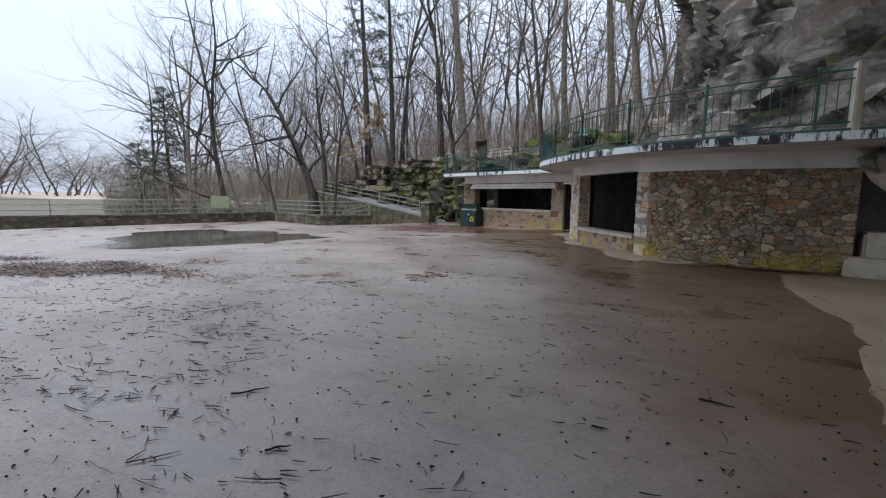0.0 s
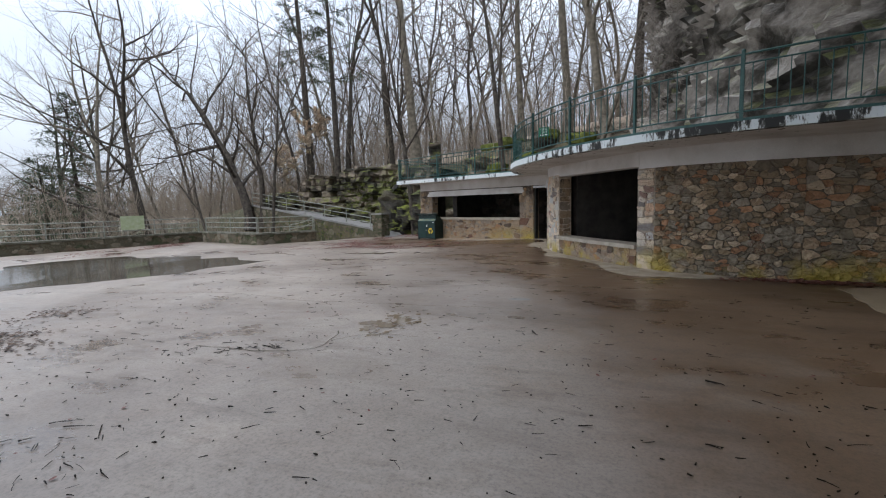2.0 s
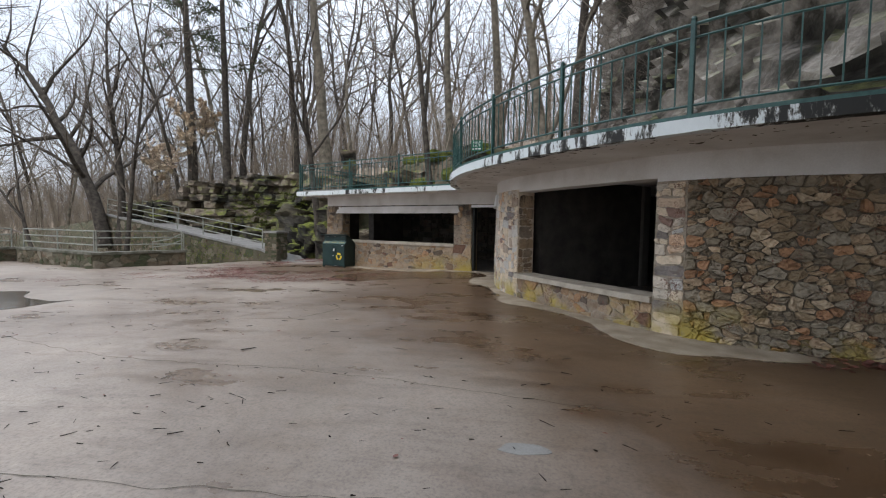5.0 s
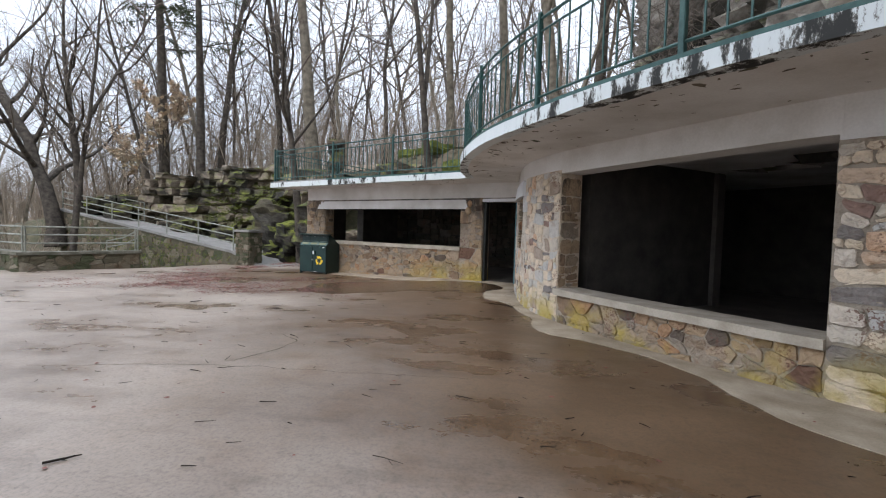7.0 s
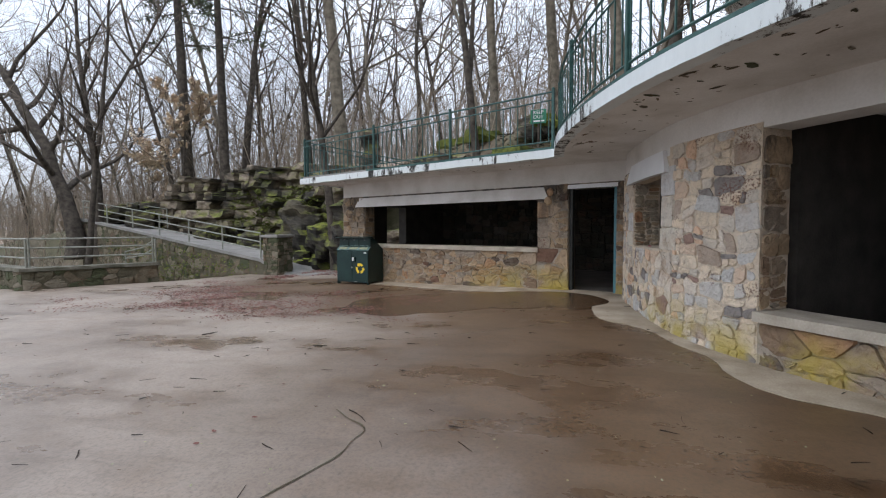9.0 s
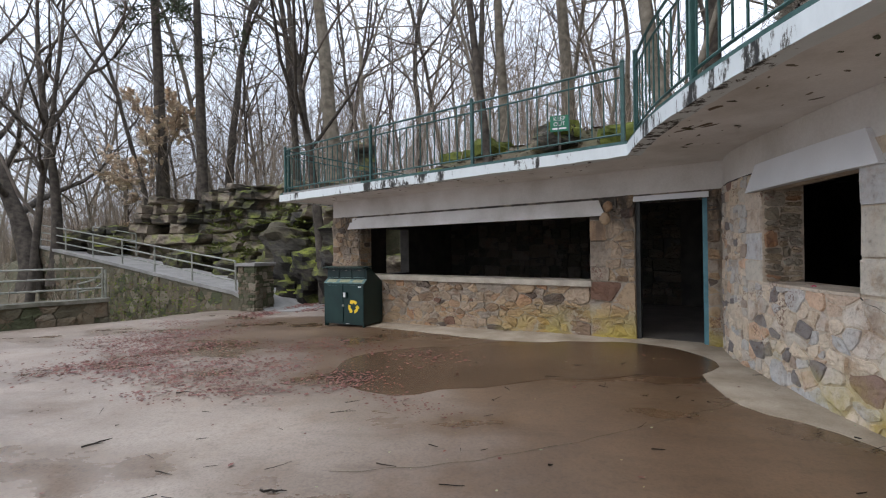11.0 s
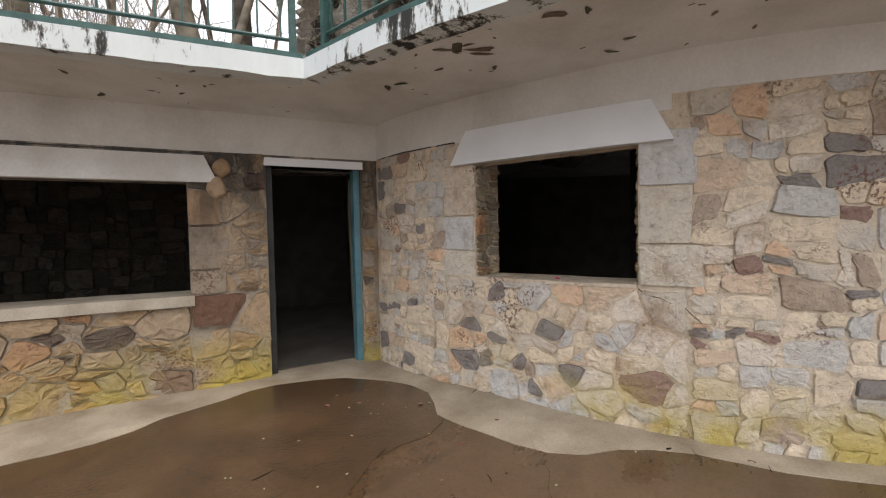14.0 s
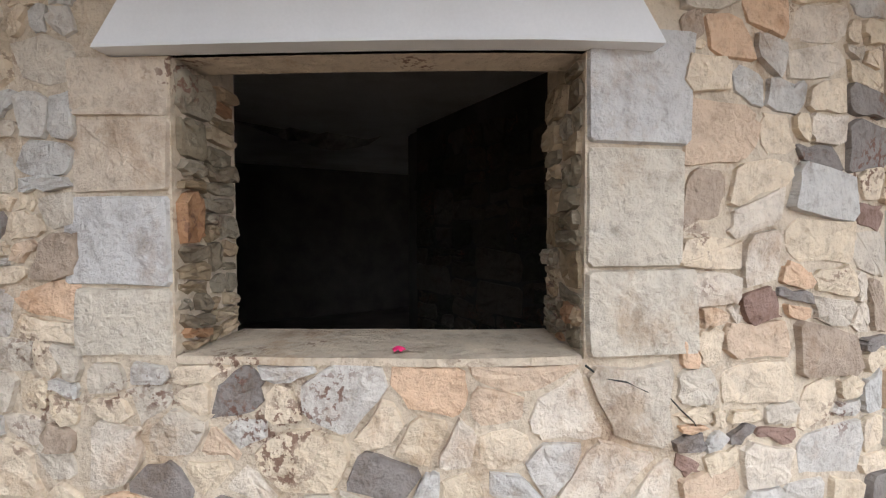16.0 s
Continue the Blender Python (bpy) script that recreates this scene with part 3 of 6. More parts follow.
def clip(poly, n, c):
    """The part of a convex polygon where n . p <= c."""
    out = []
    for a, b in zip(poly, poly[1:] + poly[:1]):
        da, db = n[0] * a[0] + n[1] * a[1] - c, n[0] * b[0] + n[1] * b[1] - c
        if da <= 0:
            out.append(a)
        if (da < 0) != (db < 0) and abs(da - db) > 1e-9:
            t = da / (da - db)
            out.append((a[0] + (b[0] - a[0]) * t, a[1] + (b[1] - a[1]) * t))
    return out


def rubble(s0, s1, z0, z1, big, k=1.9):
    """Irregular stones that fill a rectangle: cells round scattered seeds of uneven weight."""
    rects = []
    pack(s0, s1, z0, z1, big, rects)
    seeds = []
    for a, b, c, d in rects:
        w, h = b - a, d - c
        seeds.append(((a + b) / 2 + rng.uniform(-0.34, 0.34) * w, (c + d) / 2 + rng.uniform(-0.34, 0.34) * h, 0.16 * w * h * rng.uniform(0.0, 2.6)))
    cells = []
    for x, z, w in seeds:
        poly = [(s0, z0), (s1, z0), (s1, z1), (s0, z1)]
        for x2, z2, w2 in sorted(seeds, key=lambda q: (q[0] - x) ** 2 + (q[1] - z) ** 2 * k)[1:26]:
            n = (2 * (x2 - x), 2 * k * (z2 - z))
            c = x2 * x2 + k * z2 * z2 - w2 - x * x - k * z * z + w
            poly = clip(poly, n, c)
            if len(poly) < 3:
                break
        if len(poly) > 2:
            cells.append(poly)
    return cells


def blocks(s0, s1, z0, z1, big, flat, warp=0.03):
    """Roughly squared rubble: packed blocks, bent by one wandering field, with some corners knocked off."""
    rects = []
    pack(s0, s1, z0, z1, big, rects, flat)
    cells = []
    for a, b, c, d in rects:
        w, h = b - a, d - c
        poly = []
        for x, z, dx, dz in ((a, c, 1, 1), (b, c, -1, 1), (b, d, -1, -1), (a, d, 1, -1)):
            if rng.random() < 0.5:
                u, v = rng.uniform(0.06, 0.3) * w, rng.uniform(0.06, 0.3) * h
                two = [(x, z + dz * v), (x + dx * u, z)]
                poly += two if dx == dz else two[::-1]
            else:
                poly.append((x, z))
        out = []
        for x, z in poly:
            q = Vector((x * 3.2, z * 3.2, 7.7))
            f = Vector((x * 9, z * 9, 3.1))
            x2 = x + warp * 1.5 * noise.noise(q) + warp * 0.6 * noise.noise(f)
            z2 = z + warp * 1.5 * noise.noise(q + Vector((40, 0, 0))) + warp * 0.6 * noise.noise(f + Vector((0, 40, 0)))
            out.append((min(s1, max(s0, x2)), min(z1, max(z0, z2))))
        cells.append(out)
    return cells


def stone_mesh(ln, poly, proud, cut=False, gap=1.0):
    """One stone: an uneven many-cornered face with worn edges, standing a little proud of the mortar."""
    k = len(poly)
    cs, cz = sum(p[0] for p in poly) / k, sum(p[1] for p in poly) / k
    pts = []
    for i in range(k):
        a, b = poly[i], poly[(i + 1) % k]
        L = math.hypot(b[0] - a[0], b[1] - a[1])
        if L < 0.012:
            continue
        e = min(0.3, (0.012 if cut else rng.uniform(0.012, 0.035)) / L)
        for t in ((e, 0.5, 1 - e) if L > 0.16 else (e, 1 - e)):
            j = 0.004 if cut else 0.011
            pts.append((a[0] + (b[0] - a[0]) * t + rng.uniform(-j, j), a[1] + (b[1] - a[1]) * t + rng.uniform(-j, j)))
    if len(pts) < 4:
        return None
    size = max(0.05, math.sqrt(sum(math.hypot(p[0] - cs, p[1] - cz) for p in pts) / len(pts)))
    g = 0.0028 if cut else rng.uniform(0.003, 0.009) * gap
    ring = []
    for s, z in pts:
        d = math.hypot(s - cs, z - cz) + 1e-6
        ring.append((s - (s - cs) / d * min(g, d * 0.3), z - (z - cz) / d * min(g, d * 0.3)))
    d = (rng.uniform(0.012, 0.02) if cut else rng.uniform(0.002, 0.017)) * proud
    tx, tz = (rng.uniform(-0.05, 0.05) * proud for _ in range(2))
    n = len(ring)
    vs, fs = [], []
    rough = 0.003 if cut else (0.0055 if proud > 1.5 else 0.0026) * proud
    for o, f in ((-0.012, 1.0), (d, 0.95), (d + 0.002, 0.56)):
        for s, z in ring:
            x, y = (s - cs) * f, (z - cz) * f
            dent = rng.uniform(-rough, rough) if f < 0.9 else rng.uniform(-0.004, 0.004)
            vs.append(ln.put(cs + x, o + (x * tx + y * tz + dent if o > 0 else 0), cz + y))
    vs.append(ln.put(cs, d + rng.uniform(-0.4, 1.0) * rough, cz))
    for i in range(n):
        a, b = i, (i + 1) % n
        fs += [(a, b, b + n, a + n), (a + n, b + n, b + 2 * n, a + 2 * n), (a + 2 * n, b + 2 * n, 3 * n)]
    return vs, fs


def lay_stones(wall, ln, panels, single=True, material=None, proud=1.0, flat=1.9, warp=0.0, gap=1.0):
    joined_v, joined_f = [], []
    for s0, s1, z0, z1, big, cut in panels:
        if cut:
            polys, z = [], z0
            while z < z1 - 0.06:
                h = rng.uniform(0.2, 0.4)
                if z1 - z - h < 0.14:
                    h = z1 - z
                j = rng.uniform(-0.03, 0.12)
                a, b = (s0, s1 + j) if cut == 1 else (s0 - j, s1)
                polys.append([(a, z), (b, z), (b + rng.uniform(-0.02, 0.02) * (cut == 1), z + h), (a + rng.uniform(-0.02, 0.02) * (cut == 2), z + h)])
                z += h
        else:
            polys = blocks(s0, s1, z0, z1, big, flat, warp) if warp else rubble(s0, s1, z0, z1, big, flat)
        for p in polys:
            made = stone_mesh(ln, p, (0.7 if cut else 1.0) * proud, bool(cut), gap)
            if made is None:
                continue
            vs, fs = made
            if single:
                ms = bpy.data.meshes.new("stone")
                ms.from_pydata(vs, [], fs)
                ms.materials.append((M_QUOIN if material is M_STONE else material) if cut else (material or M_STONE))
                ob = new("stone", ms)
                ob.parent = wall
            else:
                k = len(joined_v)
                joined_v += vs
                joined_f += [tuple(i + k for i in q) for q in fs]
    if joined_v:
        ms = bpy.data.meshes.new("stonework")
        ms.from_pydata(joined_v, [], joined_f)
        ms.materials.append(material or M_DARKSTONE)
        ob = new("stonework", ms)
        ob.parent = wall
        ob["kind"] = "stuff"


TOP, TOP_B, SOFFIT = 2.1, 2.2, 2.47
# kiosk wing: left pier, long window, pier, doorway, narrow pier
w1a, w1b = WING.near(-4.98, 14.53), WING.near(-0.38, 12.48)
d0, d1 = WING.near(0.2, 12.22), WING.near(1.04, 11.845)
WL = WING.length
bm = bmesh.new()
T = -0.38
strip(bm, WING, 0, w1a, -0.4, TOP, T, 0)
strip(bm, WING, w1a, w1b, -0.4, 0.74, T, 0)
strip(bm, WING, w1a, w1b, 1.84, TOP, T, 0)
strip(bm, WING, w1b, d0, -0.4, TOP, T, 0)
strip(bm, WING, d0, d1, 2.0, TOP, T, 0)
strip(bm, WING, d1, WL + 0.12, -0.4, TOP, T, 0)
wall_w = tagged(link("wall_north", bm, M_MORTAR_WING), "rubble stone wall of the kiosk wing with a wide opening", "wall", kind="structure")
# curved wall: small window, pier, large window, long blind stretch
v0, v1 = ROUND.near(1.05, 10.42), ROUND.near(1.12, 9.15)
u0, u1 = ROUND.near(1.62, 7.74), ROUND.near(3.55, 5.1)
RL = ROUND.length
bm = bmesh.new()
strip(bm, ROUND, 0.0, v0, -0.3, TOP, T, 0)
strip(bm, ROUND, v0, v1, -0.3, 0.955, T, 0)
strip(bm, ROUND, v0, v1, 1.90, TOP, -0.17, 0)
strip(bm, ROUND, v1, v1 + 0.2, -0.3, TOP, T, 0)
strip(bm, ROUND, v1 + 0.2, u0, -0.3, TOP_B, T, 0)
wall_r = tagged(link("wall_west", bm, M_MORTAR), "pale rubble stone wall curving round the shelter, with a small window", "wall", kind="structure")
bm = bmesh.new()
strip(bm, ROUND, u1 + 0.42, RL, -0.3, TOP, T, 0)
wall_s = tagged(link("wall_south", bm, M_MORTAR_OLD), "brown rubble stone wall, blind and weathered", "wall", kind="structure")

bm = bmesh.new()
strip(bm, ROUND, u0, u1, -0.3, 0.36, T, 0)
strip(bm, ROUND, u1, u1 + 0.42, -0.3, TOP, T, 0)
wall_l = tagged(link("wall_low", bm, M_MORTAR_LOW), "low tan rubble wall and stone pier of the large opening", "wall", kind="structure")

# concrete beam above the stones, and lintels
bm = bmesh.new()
strip(bm, WING, 0, WL + 0.14, TOP, SOFFIT, T, -0.015)
strip(bm, ROUND, 0, v1 + 0.2, TOP, SOFFIT, T, -0.01)
strip(bm, ROUND, v1 + 0.2, u0, TOP_B, SOFFIT, T, -0.01)
strip(bm, ROUND, u0 - 0.02, u1 + 0.02, 2.15, SOFFIT, T, -0.006)
strip(bm, ROUND, u1, RL, TOP, SOFFIT, T, -0.01)
tagged(link("trim", bm, M_CONCRETE), "smooth lime-washed concrete beam above the stones", "beam", kind="structure")


def hood(ln, a, b, z0, z1, slant, label, mat=None):
    """A white board over an opening, with slanting ends and a tilted face."""
    bm = bmesh.new()
    k = max(2, int((b - a) / 0.3))
    rows = []
    for i in range(k + 1):
        f = i / k
        lo, hi = a + (b - a) * f, a + slant + (b - a - 2 * slant) * f
        rows.append([bm.verts.new(ln.put(s, o, z)) for s, o, z in ((lo, -0.02, z0), (lo, 0.075, z0), (lo, 0.07, z0 + 0.012), (hi, 0.03, z1), (hi, -0.02, z1))])
    for p, q in zip(rows, rows[1:]):
        for j in range(5):
            bm.faces.new((p[j], p[(j + 1) % 5], q[(j + 1) % 5], q[j]))
    bm.faces.new(rows[0][::-1])
    bm.faces.new(rows[-1])
    return tagged(link("lintel_board", bm, mat or M_WHITE), label, "lintel", kind="structure")


# the kiosk board takes the duller concrete tone to stand for its shade
hood(WING, w1a - 0.28, w1b + 0.24, 1.82, 2.06, 0.1, "long white lintel board over the kiosk opening, dulled in colour for its shade", M_CONCRETE)
hood(ROUND, v0 - 0.19, v1 + 0.21, 1.90, 2.18, 0.13, "white painted lintel board with slanted ends over the window")
bm = bmesh.new()
strip(bm, WING, d0 - 0.02, d1 + 0.02, 2.0, 2.075, -0.2, 0.02)
tagged(link("trim", bm, M_WHITE), "thin white lintel strip over the doorway", "trim", kind="structure")


def sill(ln, a, b, z0, z1, o, label, mat=None):
    bm = bmesh.new()
    strip(bm, ln, a, b, z0, z1, T - 0.03, o, 0.25)
    for v in bm.verts:
        v.co.z += 0.006 * noise.noise((v.co.x * 3, v.co.y * 3, v.co.z * 3))
    return tagged(link("window_sill", bm, mat or M_SILL), label, "sill", kind="structure")


sill(WING, w1a - 0.02, w1b + 0.03, 0.74, 0.83, 0.07, "long pale concrete sill of the kiosk opening")
sill(ROUND, v0 + 0.01, v1 - 0.01, 0.94, 0.965, 0.012, "flush tan mortar sill of the small window", M_MORTAR)
sill(ROUND, u0 + 0.0, u1 - 0.0, 0.36, 0.45, 0.08, "worn concrete sill of the large opening")

# dark open joints under the beam
for ln, a, b, z in ((WING, w1a - 0.2, d0, 2.078), (ROUND, 0.05, v0 - 0.2, 2.103)):
    bm = bmesh.new()
    strip(bm, ln, a, b, z, z + 0.008, -0.03, 0.006, 0.06)
    for v in bm.verts:
        v.co.z += 0.008 * noise.noise((v.co.x * 9, v.co.y * 9, 2))
    tagged(link("trim", bm, M_DARKPIPE), "dark open joint below the concrete beam", "joint", kind="structure")

# doorway frame
for s, c in ((d0 + 0.03, M_DARKPIPE), (d1 - 0.03, M_TEAL)):
    bm = bmesh.new()
    strip(bm, WING, s - 0.03, s + 0.03, 0.0, 2.0, -0.18, -0.06)
    strip(bm, WING, s - 0.012, s + 0.012, 0.0, 2.0, -0.24, -0.18)
    tagged(link("door_frame", bm, c), "painted steel jamb of the open doorway", "door frame", kind="structure")

# rounded stones set high in the pier beside the kiosk opening
for a, z, r in ((0.17, 1.78, 0.085), (0.22, 1.96, 0.075)):
    bm = bmesh.new()
    bmesh.ops.create_icosphere(bm, subdivisions=3, radius=1, matrix=Matrix.Translation(WING.put(w1b + a + 0.06, 0.02, z)) @ Matrix.Rotation(-0.42, 4, "Z") @ Matrix.Diagonal((r, 0.075, r * 1.15, 1)))
    for v in bm.verts:
        v.co += v.normal * 0.016 * noise.noise(v.co * 14)
    part("round_stone", bm, M_SILLSTONE, wall_w, "round tan stone bulging from the pier")

# slab edge, soffit, deck floor
ceil_pts = [EDGE_W.at(EDGE_W.length * i / 12)[0] for i in range(12)] + [EDGE_R.at(EDGE_R.length * i / 40)[0] for i in range(41)]
ceil_pts += [Vector((12, 2.2, 0)), Vector((12, 9, 0)), Vector((7.5, 14, 0)), Vector((2.6, 17.2, 0)), Vector((-4.6, 19.3, 0))]
for nm, z0, z1, mat, lab, shrink in (("ceiling", SOFFIT, 2.58, M_CONCRETE, "flaking lime-washed concrete soffit under the deck", 0.10), ("deck", 2.585, 2.64, M_PATH, "grey concrete viewing deck on the shelter roof", 0.12)):
    bm = bmesh.new()
    cen = Vector((3, 11, 0))
    f = bm.faces.new([bm.verts.new(((p + (cen - p).normalized() * shrink).x, (p + (cen - p).normalized() * shrink).y, z0)) for p in ceil_pts])
    r = bmesh.ops.extrude_face_region(bm, geom=[f])
    for v in r["geom"]:
        if isinstance(v, bmesh.types.BMVert):
            v.co.z = z1
    bmesh.ops.triangulate(bm, faces=[q for q in bm.faces if len(q.verts) > 4])
    tagged(link(nm, bm, mat), lab, "ceiling" if nm == "ceiling" else "deck", kind="structure")
for ln, ext in ((EDGE_W, 0), (EDGE_R, 0)):
    bm = bmesh.new()
    cut_at = ln.length if ln is EDGE_W else ln.length * 0.6
    strip(bm, ln, 0, cut_at, 2.455, 2.60, -0.16, 0.0, 0.12)
    for v in bm.verts:
        if v.co.z < 2.5:
            v.co.z += 0.012 * noise.noise((v.co.x * 5, v.co.y * 5, 1))
    tagged(link("slab_edge", bm, M_EDGE), "white painted slab edge, peeling and stained black", "slab edge", kind="structure")
    if ln is EDGE_R:
        bm = bmesh.new()
        strip(bm, ln, cut_at, ln.length, 2.455, 2.60, -0.16, 0.0, 0.12)
        tagged(link("slab_edge", bm, M_EDGE_OLD), "slab edge near the cliff, its white paint mostly blackened", "slab edge", kind="structure")
    bm = bmesh.new()
    strip(bm, ln, 0, ln.length, 2.60, 2.645, -0.15, -0.02, 0.12)
    tagged(link("trim", bm, M_GREEN), "green painted kerb on the slab edge", "kerb", kind="structure")

# left end of the slab
bm = bmesh.new()
END = Line([(-4.5, 19.2), (-6.75, 14.3)], False)
strip(bm, END, 0, END.length - 0.01, 2.455, 2.60, -0.16, 0.0)
tagged(link("slab_edge", bm, M_EDGE), "white painted end of the deck slab", "slab edge", kind="structure")

# rooms behind the openings, their shade put into the wall colours
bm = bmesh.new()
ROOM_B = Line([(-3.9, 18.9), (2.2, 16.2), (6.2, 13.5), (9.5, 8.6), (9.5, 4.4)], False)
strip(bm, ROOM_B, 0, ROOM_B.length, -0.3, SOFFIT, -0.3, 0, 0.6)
tagged(link("wall_east", bm, M_INNER), "back wall of the shelter rooms, their shade put into its colour", "wall", kind="structure")
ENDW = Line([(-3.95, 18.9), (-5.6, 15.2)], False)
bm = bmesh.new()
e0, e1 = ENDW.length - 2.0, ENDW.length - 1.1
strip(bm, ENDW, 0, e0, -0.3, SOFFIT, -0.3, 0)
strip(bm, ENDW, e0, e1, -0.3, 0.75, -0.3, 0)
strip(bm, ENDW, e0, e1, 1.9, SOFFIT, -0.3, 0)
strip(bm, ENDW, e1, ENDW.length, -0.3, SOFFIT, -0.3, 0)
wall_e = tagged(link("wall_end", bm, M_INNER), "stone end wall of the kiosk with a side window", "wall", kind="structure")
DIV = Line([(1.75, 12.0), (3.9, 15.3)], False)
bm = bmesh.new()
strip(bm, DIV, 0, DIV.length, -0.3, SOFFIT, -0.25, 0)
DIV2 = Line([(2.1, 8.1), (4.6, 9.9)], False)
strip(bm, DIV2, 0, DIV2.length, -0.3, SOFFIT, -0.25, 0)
# added end wall, closes the gap so that no daylight shows through
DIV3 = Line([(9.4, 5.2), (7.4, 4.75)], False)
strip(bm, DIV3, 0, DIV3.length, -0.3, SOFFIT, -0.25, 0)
inner_wall = tagged(link("wall_inner", bm, M_INNER), "stone partition inside the shelter, toned dark for the room's shade", "wall", kind="structure")
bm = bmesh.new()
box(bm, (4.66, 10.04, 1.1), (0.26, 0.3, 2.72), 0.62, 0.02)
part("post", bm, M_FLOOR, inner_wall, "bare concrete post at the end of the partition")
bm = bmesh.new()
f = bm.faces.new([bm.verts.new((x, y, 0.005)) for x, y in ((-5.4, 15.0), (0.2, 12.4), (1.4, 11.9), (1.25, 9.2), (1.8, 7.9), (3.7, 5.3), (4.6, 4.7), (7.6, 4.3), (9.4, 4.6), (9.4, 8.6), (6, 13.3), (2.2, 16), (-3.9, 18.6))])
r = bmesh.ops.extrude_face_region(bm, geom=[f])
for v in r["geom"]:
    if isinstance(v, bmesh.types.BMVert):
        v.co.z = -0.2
tagged(link("floor", bm, M_FLOOR), "bare grey concrete floor inside the shelter, dimmed for the room's shade", "floor", kind="structure")

# ---- cliff and ledge rocks ----


def ridged(p, k):
    return 1 - abs(noise.noise(p * k)) * 2


def cliff():
    ln = Line([(13.5, 25.5), (8.6, 21.6), (5.7, 18.4), (5.1, 14.9), (5.6, 11.3), (6.3, 8.6), (7.3, 6.3), (8.9, 4.5), (10.9, 2.4), (12.2, -1.0), (12.7, -5.5), (12.4, -12), (13, -22)])
    s_deck, s_ground = ln.near(7.3, 6.3), ln.near(10.2, 3.2)
    nu, nv, top = 380, 130, 24.0
    vs, fs = [], []
    for j in range(nv + 12):
        v = min(j, nv - 1) / (nv - 1)
        for i in range(nu):
            u = i / (nu - 1)
            p, n = ln.at(u * ln.length)
            f = smoothstep(s_deck + 1.4, s_ground, u * ln.length)
            z = (2.5 - 2.9 * f) + (top - 2 + 2.9 * f) * v
            q = Vector((p.x, p.y, z))
            tilt = Vector((q.x * 0.5 + q.z * 0.5, q.y * 0.5 + q.z * 0.25, q.z * 0.9 - q.y * 0.35))
            hang = smoothstep(s_deck - 1.2, s_ground + 1.0, u * ln.length)
            o = 0.9 * smoothstep(5.5, 2.4, z) - 0.9 * smoothstep(9, 20, z) * (1 - hang)
            # unseen upper overhang, stretched outward to shade the wall and ground below
            o += hang * (5.0 * smoothstep(4.0, 7.4, z) + 9.5 * smoothstep(6.6, 10.5, z))
            bed = (z + 0.62 * p.y - 0.2 * p.x) * 0.62 + 0.5 * noise.noise(q * 0.3)
            cut = bed - math.floor(bed)
            o += 0.9 * cut ** 1.5 + 0.28 * (bed * 2.7 - math.floor(bed * 2.7)) - 0.35
            o += 1.0 * noise.noise(q * 0.2) + 0.75 * noise.voronoi(tilt * 0.36)[0][0] + 0.42 * noise.voronoi(tilt * 0.95)[0][0] + 0.22 * noise.voronoi(tilt * 2.3)[0][0] + 0.06 * noise.voronoi(q * 4.5)[0][0] - 0.75
            back = max(0, j - nv + 1)
            w = p + n * (o - back * 1.4)
            vs.append((w.x, w.y, z + (0.5 * noise.noise(q * 0.7) if back == 0 else 0.35 * back * noise.noise((w.x * 0.3, w.y * 0.3, 2)) + 0.1 * back)))
    for j in range(nv + 11):
        for i in range(nu - 1):
            a = j * nu + i
            fs.append((a, a + 1, a + nu + 1, a + nu))
    ms = bpy.data.meshes.new("cliff")
    ms.from_pydata(vs, [], fs)
    ms.materials.append(M_CLIFF)
    tagged(new("cliff", ms), "overhanging grey limestone cliff with pale streaks and moss", "cliff", kind="structure")


cliff()


def boulder(c, size, rz, seed, mat, label, layers=2.0, cat="rock", group="", sub=14):
    """A broken, layered block of stone with a flat-bedded face."""
    bm = bmesh.new()
    bmesh.ops.create_cube(bm, size=1)
    bmesh.ops.subdivide_edges(bm, edges=list(bm.edges), cuts=sub, use_grid_fill=True)
    m = Matrix.Rotation(rz, 3, "Z")
    for v in bm.verts:
        p = v.co.copy()
        r = p.normalized() * 0.62
        p = p.lerp(r, 0.25)
        q = Vector((p.x * size[0], p.y * size[1], p.z * size[2])) + Vector((seed * 7.3, seed * 3.1, 0))
        bed = math.floor(q.z * layers + 0.6 * noise.noise(q * 0.8)) * 0.37
        o = 0.42 * noise.noise(Vector((q.x * 1.1, q.y * 1.1, bed * 5))) + 0.2 * ridged(q, 1.3) + 0.12 * ridged(q, 3.3)
        d = Vector((p.x, p.y, p.z * 0.5)).normalized()
        p = Vector((p.x * size[0], p.y * size[1], p.z * size[2])) + d * o * min(size) * 0.75
        v.co = m @ p + Vector(c)
    return tagged(link("rock", bm, mat), label, cat, group)


ledge_g = "rocks of the ledge beside the ramp"
LEDGE = Line([(-22.5, 22.6), (-19.5, 21.6), (-16.6, 21.3), (-13.5, 21.1), (-11.2, 20.7), (-9.4, 20.1), (-7.9, 19.0), (-6.4, 18.7)])


